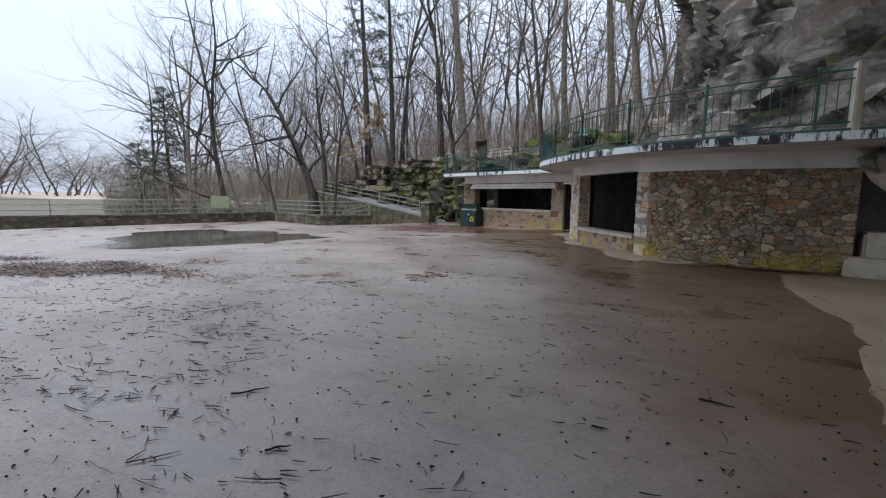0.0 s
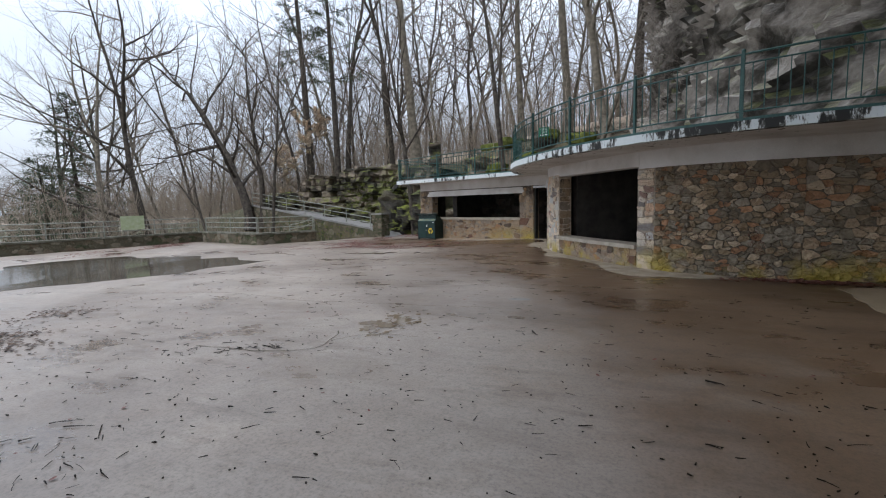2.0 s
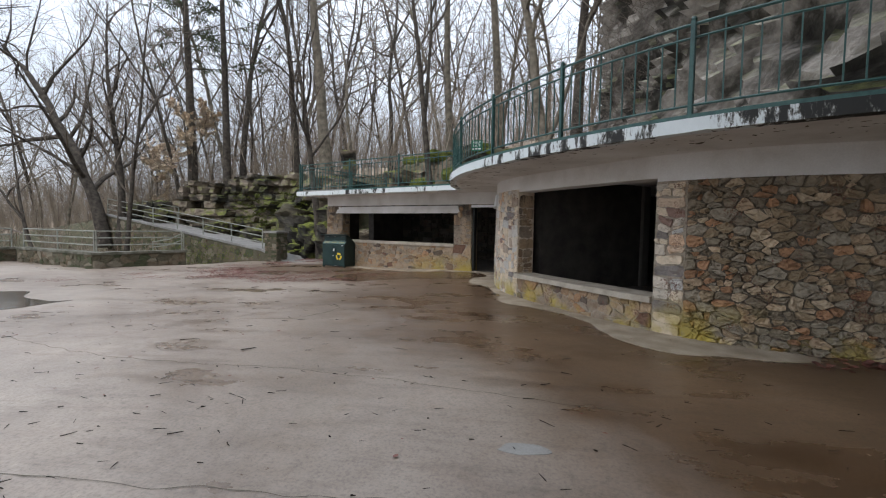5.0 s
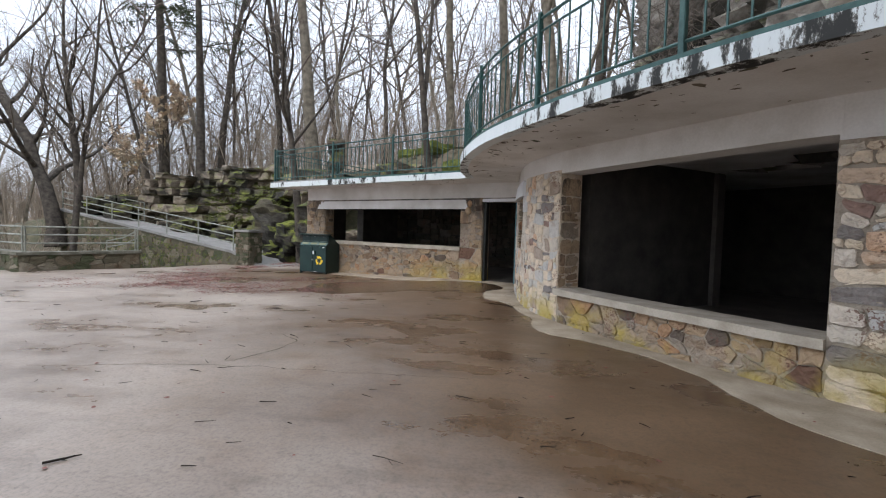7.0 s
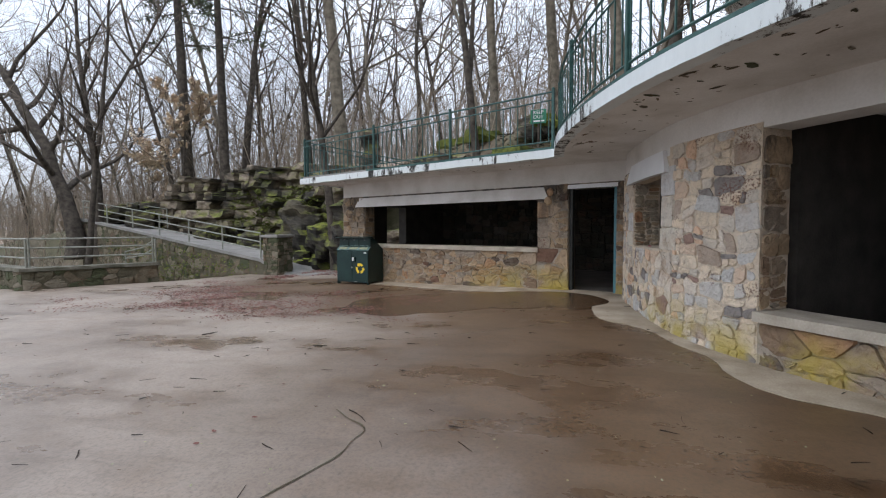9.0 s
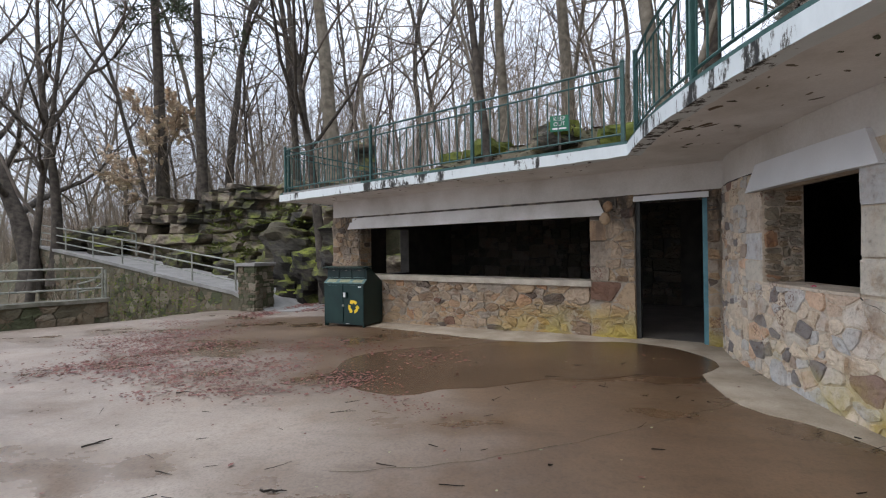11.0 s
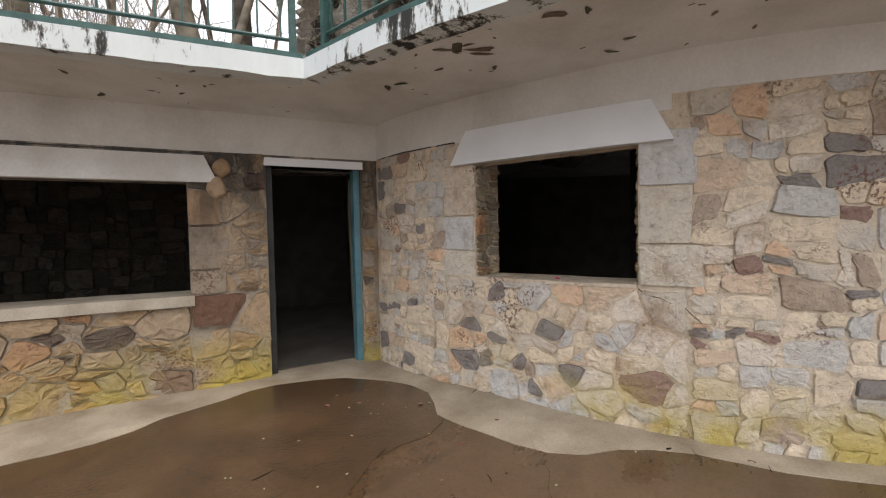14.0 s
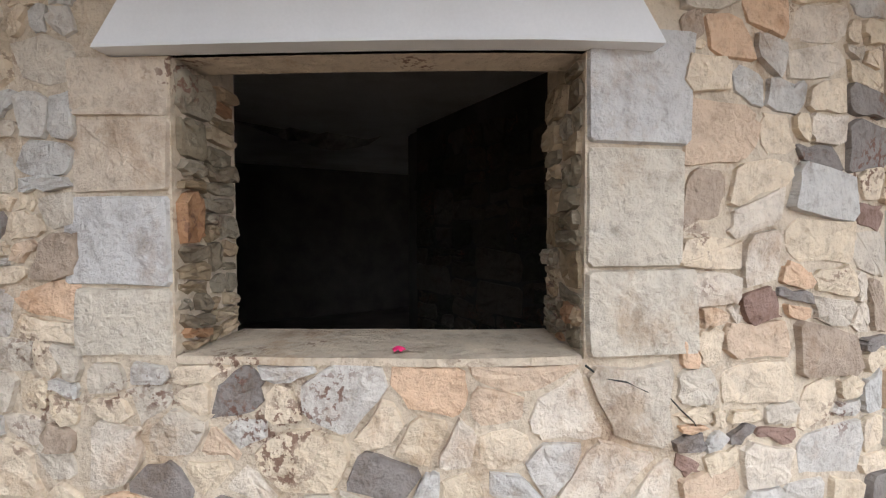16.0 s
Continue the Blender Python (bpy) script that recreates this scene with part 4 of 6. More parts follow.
def ledge():
    """A bedded outcrop: broken courses of rock with open joints, stepping back to a mossy top."""
    nu, nv = 420, 96
    vs, fs = [], []
    for j in range(nv + 8):
        for i in range(nu):
            sx = LEDGE.length * i / (nu - 1)
            p, n = LEDGE.at(sx)
            crest = 2.55 + 1.1 * smoothstep(-18.1, -17.6, p.x) + 0.45 * smoothstep(-15.0, -14.4, p.x) - 0.5 * smoothstep(-9.6, -8.0, p.x) + 0.25 * noise.noise((sx * 0.9, 3, 1))
            foot = -0.3 + 1.6 * smoothstep(-14, -20, p.x)
            z = foot + (crest - foot) * min(j, nv - 1) / (nv - 1)
            q = Vector((p.x, p.y, z))
            lay = (z + 0.22 * noise.noise((sx * 0.35, z * 0.4, 4))) / 0.43
            bed = math.floor(lay)
            part_f = lay - bed
            col = sx / (0.9 + 0.7 * noise.cell((bed * 1.7, 5.1, 0.3))) + bed * 0.39 + 0.25 * noise.noise((sx * 2, z * 2, 6))
            o = 0.62 * noise.cell((math.floor(col) + 0.5, bed + 0.5, 2.5)) - 0.16 * z
            o -= 0.34 * smoothstep(0.14, 0.03, part_f) + 0.22 * smoothstep(0.1, 0.02, col - math.floor(col))
            o -= 0.55 * smoothstep(1.2, 0.8, z) * smoothstep(-17.5, -16, p.x) * smoothstep(-12.6, -13.6, p.x)
            spill = smoothstep(-13.2, -11.5, p.x) * smoothstep(-8.6, -9.8, p.x)
            o += spill * (0.9 - 0.42 * z) + 0.22 * noise.noise(q * 0.7) + 0.14 * ridged(q, 1.7) + 0.07 * noise.noise(q * 4.5)
            back = max(0, j - nv + 1)
            w = p + n * (o - back * 0.42)
            vs.append((w.x, w.y, z + (0.05 * noise.noise(q * 3) if back == 0 else 0.16 * noise.noise((w.x * 1.4, w.y * 1.4, 7)) - 0.02 * back)))
    for j in range(nv + 7):
        for i in range(nu - 1):
            a = j * nu + i
            fs.append((a, a + 1, a + nu + 1, a + nu))
    ms = bpy.data.meshes.new("ledge")
    ms.from_pydata(vs, [], fs)
    ms.materials.append(M_ROCK)
    tagged(new("ledge", ms), "dark bedded rock ledge with mossy broken courses", "rock", kind="structure")


ledge()
for k, (x, y, z, w, h) in enumerate(((-9.3, 19.3, 0.9, 1.5, 2.3), (-8.2, 18.7, 0.5, 1.1, 1.5), (-7.0, 18.5, 0.9, 1.3, 2.2), (-10.6, 19.9, 0.4, 1.2, 1.3), (-12.2, 20.0, 0.5, 0.9, 0.9), (-14.6, 20.3, 1.0, 0.9, 0.6), (-18.8, 20.9, 1.7, 1.1, 0.7),
                                    (-20.3, 21.1, 1.9, 1.0, 0.7), (-11.4, 19.6, 0.2, 0.7, 0.6), (-8.9, 18.3, 0.1, 0.6, 0.6))):
    boulder((x, y, z), (w, w * 0.85, h), k * 0.9, k + 20, M_BOULDER, "mossy boulder fallen at the foot of the ledge", 2.2, group=ledge_g, sub=12)
for k, (x, y, w, h) in enumerate(((-5.2, 19.8, 1.6, 1.5), (-3.6, 19.6, 1.2, 0.8), (-2.0, 19.3, 1.5, 0.9), (-4.4, 21.5, 1.7, 1.2), (-0.4, 20.6, 1.3, 0.7), (2.0, 17.9, 1.6, 0.9), (-7.2, 21.3, 0.9, 1.3))):
    boulder((x, y, height(x, y) + h * 0.2), (w, w * 0.8, h), k * 0.7, k + 60, M_ROCK, "mossy rock lying on the slope behind the deck", 2.0, group="rocks on the slope", sub=10)
for k, (x, b, w) in enumerate(((-4.6, 7.0, 1.6), (-3.2, 6.7, 1.4), (-2.6, 7.9, 1.3), (-1.2, 6.8, 1.8), (-0.2, 7.6, 1.5), (0.7, 6.9, 1.4), (1.6, 7.4, 1.3), (-4.0, 8.4, 1.5))):
    y = 12.22 + (b - (x - 0.2) * BACK[0]) / BACK[1]
    boulder((x, y, height(x, y) + 0.05), (w, w * 0.6, 0.5), k * 0.4, k + 80, M_MOSS, "low cushion of bright green moss on the slope", 2.0, "moss", "moss cushions", 8)
boulder((-7.1, 20.6, 4.6), (0.55, 0.5, 1.3), 0.4, 90, M_ROCK, "squat dark stone stump standing on the ledge", 3, sub=8)
for k, (x, y, z, sx, sy, sz, rz) in enumerate(((8.25, 3.55, 0.12, 1.5, 0.55, 0.42, -0.25), (8.6, 4.4, 0.42, 1.3, 0.6, 0.75, -0.1))):
    bm = bmesh.new()
    box(bm, (x, y, z), (sx, sy, sz), rz, 0.05)
    tagged(link("stone_block", bm, M_SILL), "rough cut stone step block beside the shelter wall", "stone block", "step blocks")

# ---- lake wall, ramp, pillar ----
WALLS = Line([(-29, -9), (-24.6, 1.2), (-22.3, 6.2), (-20.5, 10.9), (-19.3, 14.0)], True)
SPUR = Line([(-19.3, 14.0), (-13.8, 12.35)], False)
SPUR2 = Line([(-13.8, 12.35), (-12.05, 14.95)], False)
low = tagged(new("wall_lake"), "low mossy stone parapet with a flat coping", "wall", kind="structure")
for ln in (WALLS, SPUR, SPUR2):
    bm = bmesh.new()
    strip(bm, ln, 0.0, ln.length, -1.3, 0.12, -0.38, -0.02, 0.5)
    part("core", bm, M_DARKSTONE, low)
    bm = bmesh.new()
    strip(bm, ln, 0.0 if ln is WALLS else -0.05, ln.length + 0.03, 0.12, 0.21, -0.44, 0.05, 0.5)
    for v in bm.verts:
        v.co.z += 0.015 * noise.noise((v.co.x * 2, v.co.y * 2, 0))
    part("coping", bm, M_COPING, low, "flat worn concrete coping")


def pipe_rail(name, ln, zf, top, mids, label, gap=2.3, r=0.024, off=-0.2, group="", s0=0.1, s1=None, mat=None):
    """Steel pipe railing along a line: posts, a top rail and lower rails. zf: foot height along the line."""
    ob = thing(name, label, "railing", group)
    s1 = ln.length - 0.1 if s1 is None else s1
    k = max(1, round((s1 - s0) / gap))
    for i in range(k + 1):
        s = s0 + (s1 - s0) * i / k
        bm = bmesh.new()
        p = ln.put(s, off, zf(s))
        tube(bm, [p - Vector((0, 0, 0.05)), p + Vector((0, 0, top))], r * 1.1, 8)
        part("post", bm, mat or M_PIPE, ob)
    for h in (top, *mids):
        bm = bmesh.new()
        n = max(2, int((s1 - s0) / 0.6))
        tube(bm, [ln.put(s0 + (s1 - s0) * i / n, off, zf(s0 + (s1 - s0) * i / n) + h) for i in range(n + 1)], r, 8)
        part("rail", bm, mat or M_PIPE, ob)
    return ob


for ln in (WALLS, SPUR, SPUR2):
    pipe_rail("pipe_railing", ln, lambda s: 0.21, 0.78, (0.26, 0.53), "dull grey-green three-bar pipe railing on the parapet", group="parapet railings")

back_rail = thing("pipe_railing", "dull pipe railing dropping back from the parapet's end", "railing", "parapet railings")
for h0, h1 in ((0.72, 0.2), (0.45, -0.05)):
    bm = bmesh.new()
    tube(bm, [(-12.2, 15.0, 0.21 + h0), (-13.6, 15.9, 0.21 + (h0 + h1) / 2 - 0.05), (-15.4, 16.9, 0.21 + h1)], 0.024, 8)
    part("rail", bm, M_PIPE, back_rail)
for x, y, z in ((-12.2, 15.0, 0.95), (-15.4, 16.9, 0.43)):
    bm = bmesh.new()
    tube(bm, [(x, y, -1.3), (x, y, z)], 0.026, 8)
    part("post", bm, M_PIPE, back_rail)

RAMP = Line([(-21.3, 20.3), (-17, 19.1), (-12.5, 17.7), (-9.3, 16.75)])
RAMP_L = RAMP.length


def ramp_z(s):
    return 1.64 - 0.125 * s - 0.25 * max(0, s - RAMP_L + 0.3)


bm = bmesh.new()
rows = []
for i in range(41):
    s = (RAMP_L + 1.4) * i / 40
    z = ramp_z(s)
    rows.append([bm.verts.new(RAMP.put(s, o, h)) for o, h in ((-1.9, -1.2), (0.0, -1.2), (0.0, z), (-1.9, z))])
for a, b in zip(rows, rows[1:]):
    for j in range(4):
        bm.faces.new((a[j], a[(j + 1) % 4], b[(j + 1) % 4], b[j]))
bm.faces.new(rows[0][::-1])
bm.faces.new(rows[-1])
tagged(link("ramp", bm, M_PATH), "grey concrete ramp rising along the ledge", "ramp", kind="structure")
ramp_wall = tagged(new("wall_ramp"), "mossy rubble retaining wall below the ramp", "wall", kind="structure")
bm = bmesh.new()
rows = []
for i in range(41):
    s = RAMP_L * i / 40
    rows.append([bm.verts.new(RAMP.put(s, o, h)) for o, h in ((0.004, -1.2), (0.16, -1.2), (0.16, ramp_z(s) + 0.02), (0.004, ramp_z(s) + 0.02))])
for a, b in zip(rows, rows[1:]):
    for j in range(4):
        bm.faces.new((a[j], a[(j + 1) % 4], b[(j + 1) % 4], b[j]))
part("core", bm, M_DARKSTONE, ramp_wall)
bm = bmesh.new()
rows = []
for i in range(41):
    s = RAMP_L * i / 40
    rows.append([bm.verts.new(RAMP.put(s, o, ramp_z(s) + h)) for o, h in ((-0.02, 0.024), (0.22, 0.024), (0.22, 0.13), (-0.02, 0.13))])
for a, b in zip(rows, rows[1:]):
    for j in range(4):
        bm.faces.new((a[j], a[(j + 1) % 4], b[(j + 1) % 4], b[j]))
part("kerb", bm, M_PATH, ramp_wall, "worn concrete kerb along the ramp")
for o, lab in ((0.1, "dull pipe handrail on the outer kerb of the ramp"), (-1.8, "dull pipe handrail along the rock side of the ramp")):
    pipe_rail("pipe_railing", RAMP, lambda s: ramp_z(s) + 0.1, 0.88, (0.3, 0.58), lab, 1.9, 0.024, o, "ramp railings", 0.1, RAMP_L - 0.35 if o > 0 else 3.4)
# stone gate pier at the ramp's foot
bm = bmesh.new()
box(bm, (-9.0, 16.75, 0.28), (0.66, 0.66, 1.4), -0.25, 0.03)
pier = tagged(link("wall_pier", bm, M_DARKSTONE), "square dark stone pier at the foot of the ramp", "pier", kind="structure")
bm = bmesh.new()
box(bm, (-9.0, 16.75, 1.0), (0.78, 0.78, 0.09), -0.25, 0.015)
part("cap", bm, M_PATH, pier, "flat stone cap")
sheet("path", [(-8.55, 16.4), (-7.2, 16.2), (-6.9, 17.6), (-7.4, 19.0), (-8.3, 19.2), (-8.4, 17.6)], 0.006, M_PATH, "grey footpath behind the stone pier", "path")

# ---- deck railing ----


def deck_rail(ln, posts, label, s0, s1):
    ob = thing("deck_railing", label, "railing", "deck railings")
    off = -0.085
    for i, s in enumerate(posts):
        bm = bmesh.new()
        p, n = ln.at(s)
        c = ln.put(s, off, 3.14)
        box(bm, c, (0.05, 0.05, 1.0), math.atan2(n.y, n.x), 0.006)
        post = part("post", bm, M_GREEN, ob)
        bm = bmesh.new()
        bmesh.ops.create_uvsphere(bm, u_segments=8, v_segments=6, radius=0.032, matrix=Matrix.Translation(c + Vector((0, 0, 0.51))))
        part("finial", bm, M_GREEN, post)
    for z, r in ((3.60, 0.017), (3.46, 0.013), (2.75, 0.014)):
        bm = bmesh.new()
        k = int((s1 - s0) / 0.2)
        tube(bm, [ln.put(s0 + (s1 - s0) * i / k, off, z) for i in range(k + 1)], r, 6)
        part("rail", bm, M_GREEN, ob)
    bm = bmesh.new()
    box(bm, (0, 0, 0), (0.014, 0.014, 0.72))
    first = part("baluster", bm, M_GREEN, ob)
    bm = bmesh.new()
    box(bm, (0, 0, 0.07), (0.014, 0.014, 0.86))
    tall = part("baluster", bm, M_GREEN, ob)
    k = int((s1 - s0) / 0.155)
    for i in range(k + 1):
        s = s0 + 0.08 + i * (s1 - s0 - 0.16) / k
        src = tall if i % 3 == 0 else first
        o = src if i in (0, 1) else src.copy()
        if o is not src:
            scene.collection.objects.link(o)
        o.location = ln.put(s, off, 3.105)
        p, n = ln.at(s)
        o.rotation_euler = (0, 0, math.atan2(n.y, n.x))
    return ob


EW = EDGE_W.length
deck_rail(EDGE_W, (0.12, EW - 4.55, EW - 2.3, EW - 0.06), "green painted steel railing on the straight deck edge", 0.12, EW - 0.06)
er_posts = [0.15 + 1.72 * i for i in range(8)]
deck_rail(EDGE_R, er_posts, "green painted steel railing following the curved deck edge", 0.15, er_posts[-1] + 0.5)
deck_rail(END, (0.3, 2.6, END.length - 0.2), "green painted steel railing on the deck's far end", 0.3, END.length - 0.2)
bm = bmesh.new()
box(bm, EDGE_R.put(er_posts[-1] + 0.52, -0.1, 3.15), (0.12, 0.2, 1.15), 0.1, 0.02)
tagged(link("wall_stub", bm, M_SILL), "pale stone pier at the end of the deck railing", "pier", kind="structure")

# ---- recycling bin ----


def recycling_bin():
    ob = thing("recycling_bin", "dark green steel recycling bin with three slots and a yellow symbol", "bin")
    W, D = 0.98, 0.64
    prof = [(0.0, 0.05), (0.0, 0.84), (0.10, 0.915), (0.10, 1.13), (0.22, 1.15), (D, 0.86), (D, 0.05)]
    bm = bmesh.new()
    a = [bm.verts.new((-W / 2, y, z)) for y, z in prof]
    b = [bm.verts.new((W / 2, y, z)) for y, z in prof]
    bm.faces.new(a[::-1])
    bm.faces.new(b)
    for i in range(len(prof)):
        bm.faces.new((a[i], a[(i + 1) % 7], b[(i + 1) % 7], b[i]))
    bmesh.ops.bevel(bm, geom=list(bm.edges), offset=0.006, segments=2, affect="EDGES")
    part("body", bm, M_BIN, ob)
    for sx in (-1, 1):
        bm = bmesh.new()
        box(bm, (sx * (W / 4 - 0.002), -0.008, 0.45), (W / 2 - 0.035, 0.016, 0.72), 0, 0.004)
        door = part("door", bm, M_BIN, ob)
        bm = bmesh.new()
        box(bm, (sx * (W / 2 - 0.012), -0.004, 0.42), (0.024, 0.024, 0.84), 0, 0.004)
        part("corner_post", bm, M_BIN, ob)
        for y in (0.04, D - 0.04):
            bm = bmesh.new()
            box(bm, (sx * (W / 2 - 0.03), y, 0.03), (0.05, 0.05, 0.06), 0, 0.004)
            part("foot", bm, M_BIN, ob)
        if sx > 0:
            bm = bmesh.new()
            for k in range(3):
                t = math.radians(90 + 120 * k)
                arc = []
                for q in range(9):
                    e = t - 0.85 + 1.7 * q / 8
                    w = 0.028 * (1 if q < 6 else 1.75 - 0.75 * (q - 6))
                    arc.append([bm.verts.new((0.245 + (0.098 + o) * math.cos(e), y, 0.40 + (0.098 + o) * math.sin(e))) for o, y in ((-w, -0.0165), (w, -0.0165), (w, -0.021), (-w, -0.021))])
                for c, d in zip(arc, arc[1:]):
                    for j in range(4):
                        bm.faces.new((c[j], c[(j + 1) % 4], d[(j + 1) % 4], d[j]))
                bm.faces.new(arc[0][::-1])
                bm.faces.new(arc[-1])
            part("symbol", bm, M_YELLOW, door, "yellow arrow symbol sticker")
            bm = bmesh.new()
            box(bm, (0.40, -0.018, 0.785), (0.07, 0.004, 0.025))
            part("label", bm, M_PALE, door, "small white label")
            bm = bmesh.new()
            box(bm, (0.10, -0.018, 0.07), (0.09, 0.003, 0.012))
            part("label", bm, M_PALE, door, "thin white print bar")
    bm = bmesh.new()
    box(bm, (0.07, -0.035, 0.62), (0.085, 0.05, 0.12), 0, 0.01)
    lock = part("lock_box", bm, M_BIN, ob)
    bm = bmesh.new()
    box(bm, (0.06, -0.063, 0.63), (0.055, 0.006, 0.09), 0, 0.002)
    part("plate", bm, M_PALE, lock, "pale metal lock plate")
    bm = bmesh.new()
    box(bm, (0.0, -0.025, 0.42), (0.05, 0.03, 0.04), 0, 0.006)
    part("latch", bm, M_PIPE, ob, "bare metal latch")
    bm = bmesh.new()
    box(bm, (0, 0.048, 0.886), (W + 0.02, 0.135, 0.012), 0, 0.003, math.atan2(0.075, 0.10))
    shelf = part("shelf", bm, M_BINTOP, ob, "worn sloping shelf with faded stickers")
    for x in (-0.32, 0.0, 0.32):
        bm = bmesh.new()
        box(bm, (x, 0.042, 0.890), (0.24, 0.075, 0.012), 0, 0.002, math.atan2(0.075, 0.10))
        part("sticker", bm, M_FADED, shelf, "faded yellow sticker")
        bm = bmesh.new()
        box(bm, (x, 0.094, 1.03), (0.27, 0.014, 0.15), 0, 0.006)
        flap = part("flap", bm, M_BIN, ob)
        bm = bmesh.new()
        box(bm, (x, 0.082, 1.095), (0.05, 0.02, 0.012), 0, 0.003)
        part("hinge", bm, M_PIPE, flap)
        bm = bmesh.new()
        box(bm, (x, 0.075, 0.955), (0.27, 0.03, 0.012), 0, 0.004)
        part("lip", bm, M_BINTOP, flap)
    bm = bmesh.new()
    box(bm, (0, 0.10, 1.16), (W + 0.05, 0.30, 0.018), 0, 0.004, 0.06)
    part("lid", bm, M_BIN, ob)
    return ob


rb = recycling_bin()
rb.matrix_basis = pose(-4.98, 13.68, plaza(-4.95, 13.68), 0, 0, -15) @ Matrix.Diagonal((1, 1, 1.03, 1))

# ---- signs ----


def lettering(txt, size, material, parent, m):
    cu = bpy.data.curves.new("lettering", "FONT")
    cu.body, cu.size, cu.align_x, cu.align_y, cu.extrude = txt, size, "CENTER", "CENTER", 0.002
    tmp = bpy.data.objects.new("lettering", cu)
    scene.collection.objects.link(tmp)
    ms = bpy.data.meshes.new_from_object(tmp.evaluated_get(bpy.context.evaluated_depsgraph_get()))
    bpy.data.objects.remove(tmp)
    ms.materials.clear()
    ms.materials.append(material)
    ob = new("lettering", ms)
    ob.parent = parent
    ob.matrix_basis = m
    return ob


keep = thing("warning_sign", "small green sign with white lettering on a post", "sign")
bm = bmesh.new()
box(bm, (0, 0, 0), (0.56, 0.03, 0.5), 0, 0.006)
board = part("board", bm, M_SIGN_G, keep)
bm = bmesh.new()
box(bm, (0, 0.04, -0.6), (0.07, 0.05, 1.4), 0, 0.004)
part("post", bm, M_BARK, keep)
lettering("KEEP", 0.17, M_SIGN_W, board, pose(0, -0.02, 0.14, 90, 0, 0))
lettering("OUT", 0.17, M_SIGN_W, board, pose(0, -0.02, -0.02, 90, 0, 0))
bm = bmesh.new()
box(bm, (0, -0.018, -0.16), (0.42, 0.004, 0.05))
part("print_line", bm, M_SIGN_W, board)
keep.matrix_basis = pose(-0.35, 19.7, max(5.25, height(-0.35, 19.7) + 0.9), 0, 0, -8)
lake_sign = thing("lake_sign", "faded yellow-green notice board hung on the parapet railing", "sign")
bm = bmesh.new()
box(bm, (0, 0, 0), (1.05, 0.03, 0.72), 0, 0.006)
board = part("board", bm, M_SIGN_Y, lake_sign)
for k, (x, z, w, h) in enumerate(((-0.2, 0.2, 0.5, 0.05), (-0.15, 0.08, 0.6, 0.035), (-0.2, -0.02, 0.5, 0.035), (0.3, -0.1, 0.3, 0.3), (-0.2, -0.16, 0.5, 0.1))):
    bm = bmesh.new()
    box(bm, (x, 0.018, z), (w, 0.006, h))
    part("print_line", bm, M_SIGN_W if k != 3 else M_SIGN_G, board)
lake_sign.matrix_basis = pose(-20.4, 10.75, 0.88, 0, 0, 180 - 111 + 0)

# ---- trees ----


class Soup:
    """Collects tubes and blades as plain lists."""

    def __init__(self):
        self.v, self.f = [], []

    def tube(self, pts, radii, sides):
        k0 = len(self.v)
        for i, p in enumerate(pts):
            d = (pts[min(i + 1, len(pts) - 1)] - pts[max(i - 1, 0)]).normalized()
            a = d.orthogonal().normalized()
            b = d.cross(a)
            for k in range(sides):
                t = k * math.tau / sides
                self.v.append(p + (a * math.cos(t) + b * math.sin(t)) * radii[i])
        for i in range(len(pts) - 1):
            for k in range(sides):
                a, b = k0 + i * sides + k, k0 + i * sides + (k + 1) % sides
                self.f.append((a, b, b + sides, a + sides))

    def blade(self, p, d, w, length, up=None):
        s = d.cross(up or Vector((0, 0, 1))).normalized() * w
        k = len(self.v)
        mid = p + d * length * 0.5 + Vector((0, 0, 0.06 * length))
        self.v += [p, mid + s, p + d * length, mid - s]
        self.f.append((k, k + 1, k + 2, k + 3))

    def mesh(self, name, material, smooth=True):
        ms = bpy.data.meshes.new(name)
        ms.from_pydata(self.v, [], self.f)
        ms.materials.append(material)
        if smooth:
            ms.polygons.foreach_set("use_smooth", [True] * len(self.f))
        return ms


def wander(r, p, d, length, n, bend, rise_by):
    pts, d = [p.copy()], d.copy()
    for _ in range(n):
        d = (d + Vector((r.uniform(-bend, bend), r.uniform(-bend, bend), r.uniform(-bend, bend) + rise_by))).normalized()
        pts.append(pts[-1] + d * (length / n))
    return pts


def on(pts, f):
    x = f * (len(pts) - 1)
    i = min(int(x), len(pts) - 2)
    return pts[i].lerp(pts[i + 1], x - i), (pts[i + 1] - pts[i]).normalized()


def side_dir(r, d, spread):
    a = d.orthogonal().normalized()
    b = d.cross(a)
    t = r.uniform(0, math.tau)
    return (d * math.cos(spread) + (a * math.cos(t) + b * math.sin(t)) * math.sin(spread)).normalized()


